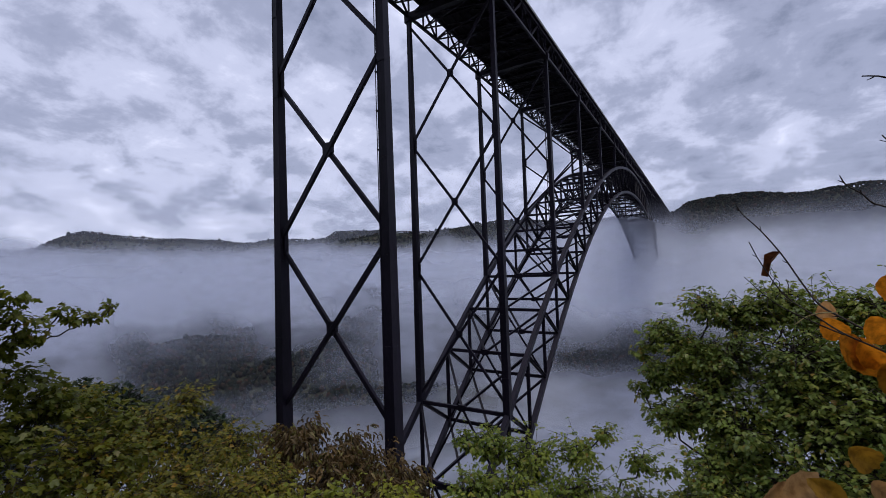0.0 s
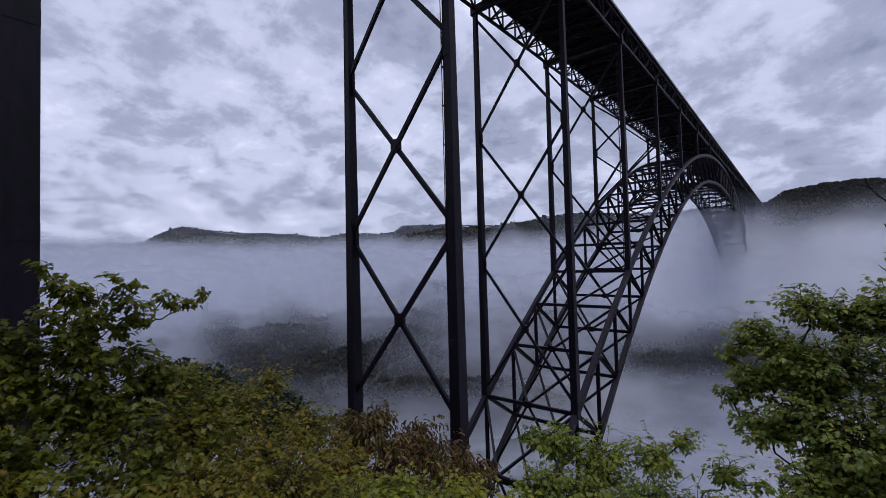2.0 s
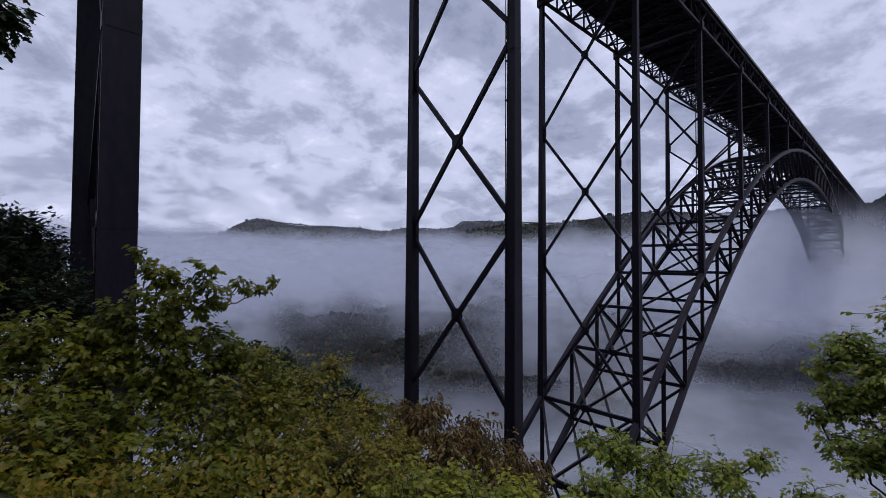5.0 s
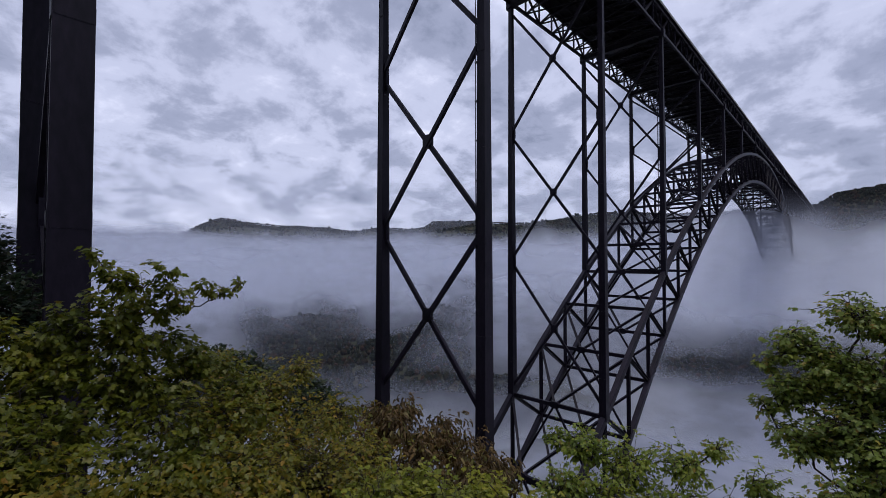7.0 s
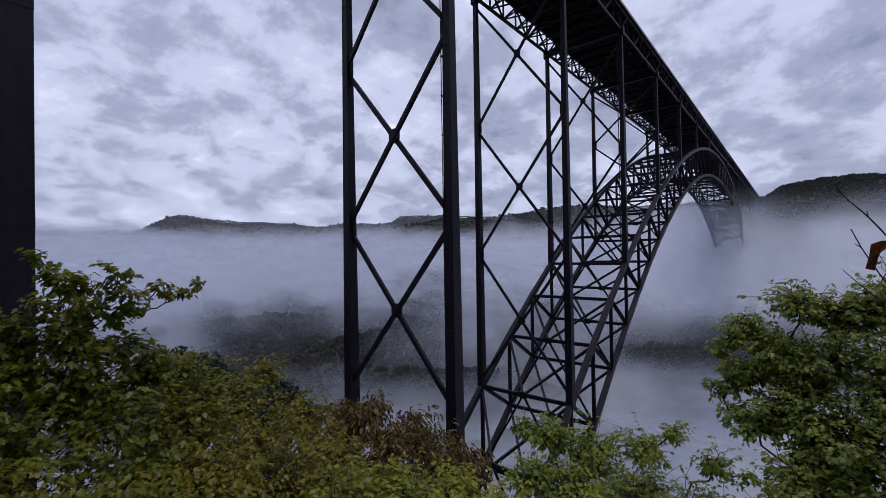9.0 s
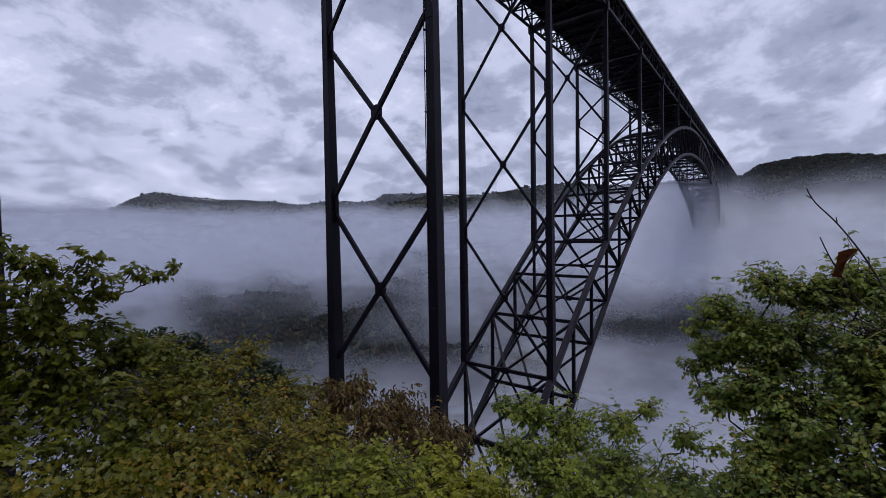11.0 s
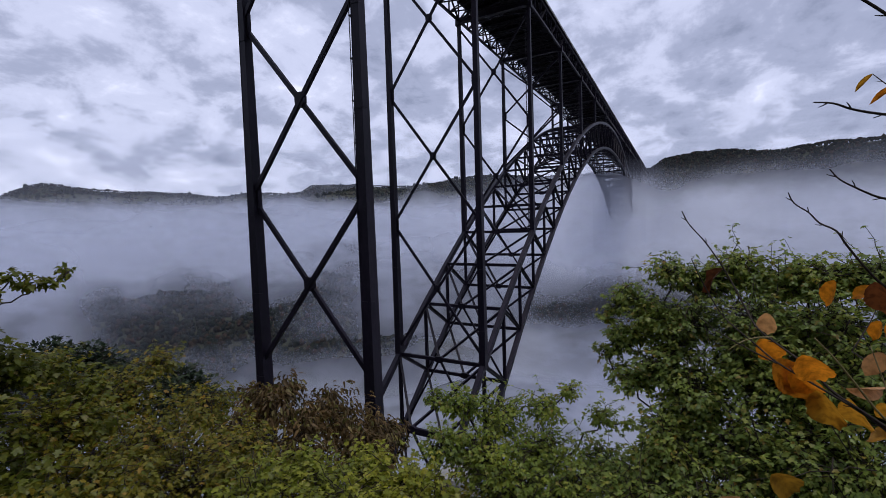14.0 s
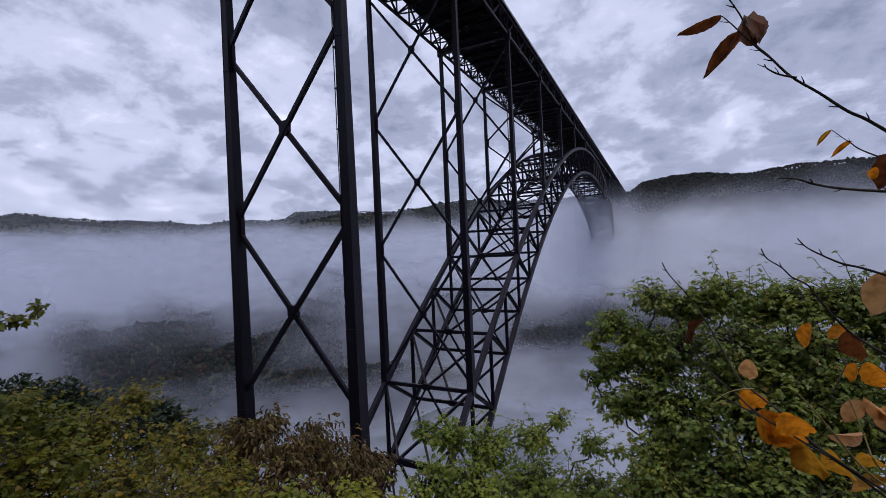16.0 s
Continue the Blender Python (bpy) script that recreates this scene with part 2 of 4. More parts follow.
# bents on the near bank, on the arch and on the far bank
bent(bent_y(-1), -22, land_levels(-22, 26.8), (1.7, 2.25), (1.25, 2.05), 0.7)
bent(bent_y(0), -28, land_levels(-28, 26.8), (1.7, 2.25), (1.25, 2.05), 0.7, wide=0.55)
bent(bent_y(1), -46, land_levels(-50, 26.8), (1.95, 2.1), (1.0, 1.05), 0.7, True)
for i in range(2, 15):
    y = bent_y(i)
    foot = chord_top(y)
    n = max(1, round((TOP - foot) / (31 if i in (2, 3, 13, 14) else 22)))
    if TOP - foot > 5:
        grow = min(1.0, (TOP - foot) / 90)
        bent(y, foot - 0.5, [foot + 1.5 + (TOP - 3.0 - foot) * k / n for k in range(n + 1)],
             (0.95 + 0.55 * grow, 1.0 + 0.7 * grow), (0.9, 0.95), 0.56, i in (3, 5))
for i in range(15, 21):
    low = (-60, -45, -20, 10, 30, 45)[i - 15]
    bent(bent_y(i), low, land_levels(low, 26.8), (1.8, 2.0), (1.0, 1.05), 0.6)

# the arch: two trussed ribs and the bracing between them
STEP = BAY / PANELS
stations = [bent_y(2) - STEP + STEP * k for k in range(12 * PANELS + 3)]
for y0, y1 in zip(stations, stations[1:]):
    for x in (XR, XL):
        bar("arch_chord", (x, y0, chord_top(y0)), (x, y1, chord_top(y1)), 1.15, 1.35, bridge)
        bar("arch_chord", (x, y0, chord_low(y0)), (x, y1, chord_low(y1)), 1.15, 1.35, bridge)
        if y1 <= MID + 1:
            bar("arch_diagonal", (x, y0, chord_top(y0)), (x, y1, chord_low(y1)), 0.75, 0.75, bridge, EYE)
        else:
            bar("arch_diagonal", (x, y1, chord_top(y1)), (x, y0, chord_low(y0)), 0.75, 0.75, bridge, EYE)
    xm = (XR + XL) / 2
    for chord in (chord_top, chord_low):
        for x in (XR, XL):
            bar("lateral_brace", (xm, y0, chord(y0)), (x, y1, chord(y1)), 0.5, 0.5, bridge, EYE)
for y in stations:
    for x in (XR, XL):
        bar("arch_post", (x, y, chord_low(y)), (x, y, chord_top(y)), 0.7, 0.7, bridge, EYE)
    for chord in (chord_top, chord_low):
        bar("arch_strut", (XL, y, chord(y)), (XR, y, chord(y)), 0.6, 0.8, bridge)
        gusset("gusset_plate", (XR + XL) / 2, y, chord(y), 2.6, 1.4, 0.7, bridge)
    bar("sway_brace", (XL, y, chord_low(y)), ((XR + XL) / 2, y, chord_top(y)), 0.4, 0.4, bridge, EYE)
    bar("sway_brace", (XR, y, chord_low(y)), ((XR + XL) / 2, y, chord_top(y)), 0.4, 0.4, bridge, EYE)

# the deck: two stiffening trusses, floor beams, stringers, slab and rails
DECK_TOP = TOP + 6.4
start, end = bent_y(-2), bent_y(20)
joints = [start]
for i in range(-2, 20):
    a, b = bent_y(i), bent_y(i + 1)
    joints += [a + (b - a) * k / 6 for k in range(1, 7)]
for k, (y0, y1) in enumerate(zip(joints, joints[1:])):
    for x in (XR, XL):
        bar("truss_chord", (x, y0, TOP + 0.45), (x, y1, TOP + 0.45), 0.62, 0.7, bridge)
        bar("truss_chord", (x, y0, DECK_TOP), (x, y1, DECK_TOP), 0.62, 0.7, bridge)
        lo, hi = ((y0, y1) if k % 2 == 0 else (y1, y0))
        bar("truss_diagonal", (x, lo, TOP + 0.5), (x, hi, DECK_TOP), 0.42, 0.42, bridge, EYE)
    bar("deck_lateral", (XL, y0, TOP + 0.5), (XR, y1, TOP + 0.5), 0.3, 0.3, bridge, EYE)
    bar("deck_lateral", (XR, y0, TOP + 0.5), (XL, y1, TOP + 0.5), 0.3, 0.3, bridge, EYE)
for y in joints:
    for x in (XR, XL):
        bar("truss_vertical", (x, y, TOP + 0.5), (x, y, DECK_TOP), 0.36, 0.36, bridge, EYE)
    bar("floor_beam", (XL - 0.4, y, DECK_TOP - 0.2), (XR + 0.4, y, DECK_TOP - 0.2), 0.4, 1.0, bridge, EYE)
    bar("sway_brace", (XL, y, TOP + 0.5), ((XL + XR) / 2, y, DECK_TOP - 1), 0.26, 0.26, bridge, EYE)
    bar("sway_brace", (XR, y, TOP + 0.5), ((XL + XR) / 2, y, DECK_TOP - 1), 0.26, 0.26, bridge, EYE)
for k in range(9):
    x = XL + 1.2 + (XR - XL - 2.4) * k / 8
    bar("stringer", (x, start, DECK_TOP + 0.15), (x, end, DECK_TOP + 0.15), 0.35, 0.6, bridge, EYE)
SLAB = [(XL - 0.9, 0.45), (XL - 0.9, 0.85), (XL - 0.55, 0.85), (XL - 0.5, 0.72), (XR + 0.5, 0.72), (XR + 0.55, 0.85), (XR + 0.9, 0.85), (XR + 0.9, 0.45)]
v = [(x, y, DECK_TOP + z) for y in (start, end) for x, z in SLAB]
slab = part("deck_slab", mesh_of("deck_slab", v, [(i, (i + 1) % 8, 8 + (i + 1) % 8, 8 + i) for i in range(8)]
                                 + [tuple(reversed(range(8))), tuple(range(8, 16))], CONCRETE), bridge, "grey concrete road slab with parapets")
for x in (XR + 0.75, XL - 0.75):
    bar("guard_rail", (x, start, DECK_TOP + 1.3), (x, end, DECK_TOP + 1.3), 0.1, 0.12, bridge)
    bar("guard_rail", (x, start, DECK_TOP + 1.05), (x, end, DECK_TOP + 1.05), 0.06, 0.08, bridge)
    for a, b in zip(joints, joints[1:]):
        for t in (0.25, 0.75):
            bar("rail_post", (x, a + (b - a) * t, DECK_TOP + 0.8), (x, a + (b - a) * t, DECK_TOP + 1.32), 0.12, 0.12, bridge)
slab.data.materials.append(STEEL)  # dark steel colour on the slab's underside stands in for deep shade
slab.data.polygons[7].material_index = 1

# ---- the land: one sheet from the overlook down into the gorge and up the far side ----
RIM = [(-180, 0.10, 1500), (-60, 0.13, 1000), (-25, 0.122, 900), (-15, 0.117, 900), (-8, 0.113, 890), (-3.4, 0.122, 880), (1.0, 0.118, 880),
       (2.6, 0.098, 900), (12, 0.098, 960), (23, 0.105, 1000), (30, 0.091, 1010), (44.4, 0.091, 1060), (46.5, 0.074, 1150), (57, 0.071, 1300),
       (63, 0.076, 1300), (70.7, 0.083, 1250), (75.5, 0.056, 1350), (80, 0.05, 1500), (110, 0.06, 1500), (180, 0.10, 1500)]


def rim(az):
    """How steeply the far rim stands over the overlook, and how far off, by the angle from the bridge's axis."""
    for (a, s0, r0), (b, s1, r1) in zip(RIM, RIM[1:]):
        if a <= az <= b:
            t = (az - a) / (b - a)
            t = t * t * (3 - 2 * t)
            return s0 + (s1 - s0) * t, r0 + (r1 - r0) * t
    return 0.1, 1500


def ground_at(az, r):
    a = radians(az)
    x, y = -r * math.sin(a), r * math.cos(a)
    drop = max(0.0, y - 1.5 + 0.1 * max(0.0, x), 0.9 * (y - 1.5) + 0.55 * max(0.0, -x - 1.6))
    # unseen bank behind the overlook (-y), added to keep low sky off the steel
    near = -1.75 - 0.7 * drop + 0.5 * max(0.0, -y - 5)
    near = min(near, 60)
    slope, far = rim(az)
    top = slope * far - 3
    t = (r - 430) / (far - 430)
    if t > 1:
        rise = top - 0.03 * (r - far)
    else:
        bulge = 0.95 - 0.27 * min(1.0, max(0.0, (az - 32) / 12))  # a steeper spur beside the gorge's bend
        rise = -200 + (top + 200) * max(0.0, t) ** bulge
    rough = noise.fractal(Vector((x, y, 0)) * 0.008, 1.0, 2.0, 5)
    if abs(az) > 112:
        z = near
    else:
        z = max(near, rise, -200) if r > 430 else max(near, -200)
    return x, y, z + rough * min(9.0 if r > 440 else 3.5, 0.02 * max(0, r - 4))


def ground_z(x, y):
    return ground_at(math.degrees(math.atan2(-x, y)), math.hypot(x, y))[2]


def land():
    azs = [-180 + 4 * k for k in range(30)] + [-60 + 1.0 * k for k in range(180)] + [120 + 4 * k for k in range(15)]
    rs = [0.0] + [1.5 * 1.045 ** k for k in range(185)]
    v = [ground_at(a, max(r, 0.01)) for r in rs for a in azs]
    k = len(azs)
    fcs = [(i * k + j, i * k + (j + 1) % k, (i + 1) * k + (j + 1) % k, (i + 1) * k + j) for i in range(len(rs) - 1) for j in range(k)]
    tagged(new("ground", mesh_of("ground", v, fcs, SOIL, True)), "steep wooded river gorge with far plateau rim", "ground", kind="structure")


land()

# concrete feet under the arch and the near columns
def footing(x, y, z, w, d, h):
    v = []
    for zz, g in ((z - h, 1.25), (z - 0.6, 1.05), (z, 1.0)):
        v += [(-w / 2 * g, -d / 2 * g, zz), (w / 2 * g, -d / 2 * g, zz), (w / 2 * g, d / 2 * g, zz), (-w / 2 * g, d / 2 * g, zz)]
    fcs = [(3, 2, 1, 0), (8, 9, 10, 11)] + [(4 * k + i, 4 * k + (i + 1) % 4, 4 * k + 4 + (i + 1) % 4, 4 * k + 4 + i) for k in (0, 1) for i in range(4)]
    ob = part("footing", mesh_of("footing", v, fcs, CONCRETE), bridge, "grey concrete footing")
    ob.location = (x, y, 0)


for x in (XR, XL):
    footing(x, bent_y(1), -36, 4.5, 5, 12)
    footing(x, bent_y(0), -16, 4.5, 5, 14)
    footing(x, bent_y(2) - STEP - 1.5, -47, 5, 8, 22)
    footing(x, bent_y(14) + STEP + 1.5, -47, 5, 8, 60)

# the woods on the far side: one crown for each tree
WOODS = woods("autumn_woods", ((0.0, (0.006, 0.011, 0.008)), (0.45, (0.011, 0.016, 0.009)), (0.75, (0.020, 0.018, 0.010)), (0.92, (0.034, 0.021, 0.012)), (1.0, (0.046, 0.024, 0.016))), 0.35)


def ball(detail):
    bm = bmesh.new()
    bmesh.ops.create_icosphere(bm, subdivisions=detail, radius=1)
    v = np.array([q.co[:] for q in bm.verts])
    fcs = np.array([[q.index for q in p.verts] for p in bm.faces])
    bm.free()
    return v, fcs


def fast_mesh(name, verts, faces, mat):
    """A mesh from arrays; all faces have the same number of corners."""
    me = bpy.data.meshes.new(name)
    k = faces.shape[1]
    me.vertices.add(len(verts))
    me.vertices.foreach_set("co", verts.astype(np.float32).ravel())
    me.loops.add(faces.size)
    me.loops.foreach_set("vertex_index", faces.astype(np.int32).ravel())
    me.polygons.add(len(faces))
    me.polygons.foreach_set("loop_start", np.arange(0, faces.size, k, dtype=np.int32))
    me.update(calc_edges=True)
    me.materials.append(mat)
    return me


def far_woods():
    rng = np.random.default_rng(4)
    v0, f0 = ball(1)
    shapes = []
    for k in range(8):
        lump = np.array([1 + 0.5 * noise.fractal(Vector(p) * 1.7 + Vector((k * 7, 0, 0)), 1.0, 2.0, 3) for p in v0])
        shapes.append(v0 * lump[:, None])
    vs, fs, n = [], [], 0

    def plant(az, r, size):
        nonlocal n
        x, y, z = ground_at(az, r)
        s = size * rng.uniform(0.7, 1.3)
        w = shapes[rng.integers(8)]
        a = rng.uniform(0, 6.28)
        rot = np.array([[np.cos(a), -np.sin(a), 0], [np.sin(a), np.cos(a), 0], [0, 0, 1]])
        p = (w @ rot.T) * (s, s, s * rng.uniform(1.0, 1.5)) + (x, y, z + s * 0.75)
        vs.append(p)
        fs.append(f0 + n)
        n += len(p)

    for k in range(18000):
        az = rng.uniform(-32, 84)
        far = rim(az)[1]
        plant(az, far + rng.uniform(-80, 15), 1.7 if az < 20 else 1.15)
    for k in range(7000):
        az = rng.uniform(-26, 84)
        far = rim(az)[1]
        plant(az, max(470 if az > 32 else 540, 470 + (far - 470) * rng.uniform(0, 1) ** 1.3), 2.9)
    for k in range(12000):
        az = rng.uniform(-16, 84)
        plant(az, rng.uniform(470 if az > 32 else 540, 740), 2.9)
    ob = new("far_woods", fast_mesh("far_woods", np.concatenate(vs), np.concatenate(fs), WOODS))
    ob.data.shade_smooth()
    tagged(ob, "dark green and rust autumn woods covering the far slopes", "woods", kind="stuff")


far_woods()

# ---- mist lying in the gorge: thin curved veils, one behind another ----
def mist_material(name, low, high, billow, dense, patch, seed, side=None, haze=0.0, gap=None):
    m = bpy.data.materials.new(name)
    m.use_nodes = True
    n, l = m.node_tree.nodes, m.node_tree.links
    n.clear()
    out = n.new("ShaderNodeOutputMaterial")
    pos = n.new("ShaderNodeNewGeometry").outputs["Position"]

    def field(scale, stretch, detail):
        k = n.new("ShaderNodeMapping")
        k.inputs["Location"].default_value = (seed * 13.7, seed * 5.1, seed * 3.3)
        k.inputs["Scale"].default_value = stretch
        l.new(pos, k.inputs["Vector"])
        t = n.new("ShaderNodeTexNoise")
        t.inputs["Scale"].default_value, t.inputs["Detail"].default_value, t.inputs["Roughness"].default_value = scale, detail, 0.5
        l.new(k.outputs[0], t.inputs["Vector"])
        return t.outputs["Fac"]

    def calc(op, a, b):
        k = n.new("ShaderNodeMath")
        k.operation = op
        for i, q in enumerate((a, b)):
            if isinstance(q, (int, float)):
                k.inputs[i].default_value = q
            else:
                l.new(q, k.inputs[i])
        return k.outputs[0]

    def ease(val, a, b):
        k = n.new("ShaderNodeMapRange")
        k.interpolation_type = "SMOOTHERSTEP"
        k.inputs["From Min"].default_value, k.inputs["From Max"].default_value = a, b
        l.new(val, k.inputs["Value"])
        return k.outputs[0]

    sep = n.new("ShaderNodeSeparateXYZ")
    l.new(pos, sep.inputs[0])
    z = calc("ADD", sep.outputs["Z"], calc("MULTIPLY", calc("SUBTRACT", field(0.0065, (1, 1, 1.3), 6), 0.5), billow))
    body = calc("MULTIPLY", ease(z, *low), calc("SUBTRACT", 1.0, ease(z, *high)))
    thin = ease(field(0.006, (1, 1, 2.4), 4), 0.5 - patch, 0.5 + patch) if patch else 1.0
    fine = ease(field(0.012, (1, 1, 1.9), 7), 0.32, 0.62)
    uneven = calc("ADD", calc("MULTIPLY", fine, 0.45), 0.55)
    alpha = calc("MULTIPLY", calc("MULTIPLY", calc("MULTIPLY", body, thin), uneven), dense)
    if haze:
        clear_air = calc("SUBTRACT", 1.0, ease(sep.outputs["Z"], 95, 205))
        alpha = calc("MAXIMUM", alpha, calc("MULTIPLY", clear_air, haze))
    if side:
        alpha = calc("MULTIPLY", alpha, ease(sep.outputs["X"], *side[:2]))
        if len(side) == 4:
            alpha = calc("MULTIPLY", alpha, calc("SUBTRACT", 1.0, ease(sep.outputs["X"], *side[2:])))
    if gap:
        # a rent in the mist through which the slope shows, sloping with the hillside
        x0, x1, z0, z1, depth = gap
        ragged = calc("ADD", sep.outputs["Z"], calc("MULTIPLY", calc("SUBTRACT", field(0.012, (1, 1, 1.2), 5), 0.5), 70))
        ragged = calc("ADD", ragged, calc("MULTIPLY", sep.outputs["X"], 0.2))
        across = calc("MULTIPLY", ease(sep.outputs["X"], x0 - 22, x0 + 22), calc("SUBTRACT", 1.0, ease(sep.outputs["X"], x1 - 45, x1 + 45)))
        upright = calc("MULTIPLY", ease(ragged, z0 - 14, z0 + 14), calc("SUBTRACT", 1.0, ease(ragged, z1 - 30, z1 + 30)))
        alpha = calc("MULTIPLY", alpha, calc("SUBTRACT", 1.0, calc("MULTIPLY", calc("MULTIPLY", across, upright), depth)))
    # droplets scatter the light of the whole sky, whichever way the veil faces
    up = n.new("ShaderNodeCombineXYZ")
    up.inputs[2].default_value = 1
    down = n.new("ShaderNodeCombineXYZ")
    down.inputs[2].default_value = -1
    d = n.new("ShaderNodeBsdfDiffuse")
    t = n.new("ShaderNodeBsdfTranslucent")
    for q, nn in ((d, up), (t, down)):
        q.inputs["Color"].default_value = (0.476, 0.498, 0.574, 1)
        l.new(nn.outputs[0], q.inputs["Normal"])
    both = n.new("ShaderNodeAddShader")
    l.new(d.outputs[0], both.inputs[0])
    l.new(t.outputs[0], both.inputs[1])
    clear = n.new("ShaderNodeBsdfTransparent")
    mix = n.new("ShaderNodeMixShader")
    l.new(alpha, mix.inputs[0])
    l.new(clear.outputs[0], mix.inputs[1])
    l.new(both.outputs[0], mix.inputs[2])
    l.new(mix.outputs[0], out.inputs["Surface"])
    return m


def veil(r, a0, a1, z0, z1, low, high, billow, dense, patch, seed, label, side=None, haze=0.0, gap=None):
    mat = mist_material("mist", low, high, billow, dense, patch, seed, side, haze, gap)
    steps = 60
    v = []
    for k in range(steps + 1):
        a = radians(a0 + (a1 - a0) * k / steps)
        rr = r * (1 + 0.03 * math.sin(k * 0.5 + seed))
        v += [(-rr * math.sin(a), rr * math.cos(a), z0), (-rr * math.sin(a), rr * math.cos(a), z1)]
    fcs = [(2 * k, 2 * k + 2, 2 * k + 3, 2 * k + 1) for k in range(steps)]
    ob = new("mist", mesh_of("mist", v, fcs, mat, True))
    ob.visible_shadow = False
    tagged(ob, label, "mist", kind="stuff")


veil(300, -60, 110, -215, -70, (-400, -300), (-142, -90), 50, 0.85, 0, 1, "pale mist pooled deep in the gorge")
veil(395, -60, 30, -180, 70, (-110, -50), (12, 58), 60, 0.68, 0, 13, "mist drifting past the crown of the arch", (-210, -50), 0.0, (-125, 40, -122, -48, 0.95))
veil(425, -60, 40, -215, -40, (-400, -300), (-128, -84), 50, 0.9, 0, 8, "pale mist rising beside the arch", (-260, -50))
veil(470, -60, 25, -180, 90, (-112, -62), (14, 52), 45, 0.93, 0, 21, "mist swallowing the far foot of the arch", (-150, -80, -32, 4), 0.0, (-125, 30, -132, -58, 0.9))
veil(455, -60, 110, -215, 0, (-400, -300), (-192, -98), 90, 0.95, 0, 6, "pale mist pooled under the far slope", None, 0.025)
veil(520, -60, 50, -200, 70, (-190, -115), (-15, 45), 80, 0.85, 0.35, 14, "mist hiding the slope behind the arch", (-420, -270), 0.0, (-155, 30, -158, -68, 0.9))
veil(530, 30, 110, -200, 60, (-400, -300), (-45, 25), 80, 0.8, 0, 23, "mist filling the side valley", (-450, -535))
veil(565, -60, 110, -200, 75, (-125, -30), (-10, 48), 110, 0.75, 0.25, 2, "thin drifting mist over the dark slope")
veil(600, -30, 40, -180, 130, (-100, -40), (36, 70), 45, 0.9, 0, 25, "mist closing the view under the crown of the arch", (-190, -120, -75, 0))
veil(640, -60, 110, -190, 80, (-105, -45), (-15, 50), 90, 0.75, 0.3, 12, "drifting mist above the wooded spur")
veil(700, -60, 110, -180, 95, (-100, -35), (-5, 55), 90, 0.95, 0, 3, "thick grey mist bank across the gorge")
veil(800, 2, 110, -180, 210, (-150, -80), (15, 68), 80, 0.95, 0, 4, "thick grey mist bank under the far rim", (-40, -150), 0.03)
veil(810, -60, 14, -180, 210, (-150, -80), (-8, 46), 75, 0.95, 0, 27, "thick grey mist bank under the near plateau", (-150, -40), 0.02)
veil(1000, 30, 110, -160, 210, (-110, -50), (25, 80), 80, 0.9, 0, 5, "grey mist hanging under the distant ridge", None, 0.12)

# ---- plants ----
def half_leaf(right):
    """A leaf along y, folded on its midrib: the outline of one half, mirrored for the other."""
    mid = [(0.0, 0.0, 0.0), (0.0, right[-1][1], 0.0)]
    v = mid + [(x, y, z) for x, y, z in right[:-1]] + [(-x, y, z) for x, y, z in right[:-1]]
    k = len(right) - 1
    return np.array(v, float), np.array([[0, *range(2, 2 + k), 1], [0, 1, *reversed(range(2 + k, 2 + 2 * k))]])


MAPLE_LEAF = half_leaf([(0.30, 0.02, 0.03), (0.24, 0.22, 0.05), (0.52, 0.46, 0.02), (0.30, 0.52, 0.07), (0.16, 0.64, 0.05), (0.22, 0.80, 0.03), (0.0, 1.05, -0.05)])
OVAL_LEAF = half_leaf([(0.10, 0.05, 0.02), (0.20, 0.17, 0.05), (0.245, 0.30, 0.07), (0.235, 0.33, 0.07), (0.285, 0.47, 0.08), (0.265, 0.50, 0.08), (0.27, 0.64, 0.06), (0.245, 0.66, 0.06), (0.20, 0.82, 0.02), (0.17, 0.84, 0.02), (0.08, 0.97, -0.03), (0.0, 1.08, -0.08)])
WITHERED = half_leaf([(0.10, 0.12, 0.10), (0.17, 0.34, 0.16), (0.13, 0.58, 0.05), (0.09, 0.82, -0.10), (0.04, 0.93, -0.18), (0.0, 1.0, -0.22)])


def leaves_at(name, spots, ways, size, shape, mat, rng, droop):
    """Leaves at the spots, pointing outwards and hanging by droop."""
    v0, f0 = shape
    n = len(spots)
    y = ways + rng.normal(0, 0.3, (n, 3)) + (0, 0, -droop)
    y /= np.linalg.norm(y, axis=1)[:, None]
    up = np.array((0, 0, 1.0)) + rng.normal(0, 0.32, (n, 3))
    x = np.cross(y, up)
    x /= np.linalg.norm(x, axis=1)[:, None] + 1e-9
    z = np.cross(x, y)
    s = size * rng.uniform(0.6, 1.2, n)
    p = (v0[None, :, 0, None] * x[:, None] + v0[None, :, 1, None] * y[:, None] + v0[None, :, 2, None] * z[:, None] * rng.uniform(0.3, 2.0, n)[:, None, None]) * s[:, None, None]
    p += spots[:, None]
    fcs = (f0[None] + np.arange(n)[:, None, None] * len(v0)).reshape(-1, f0.shape[1])
    return fast_mesh(name, p.reshape(-1, 3), fcs, mat)


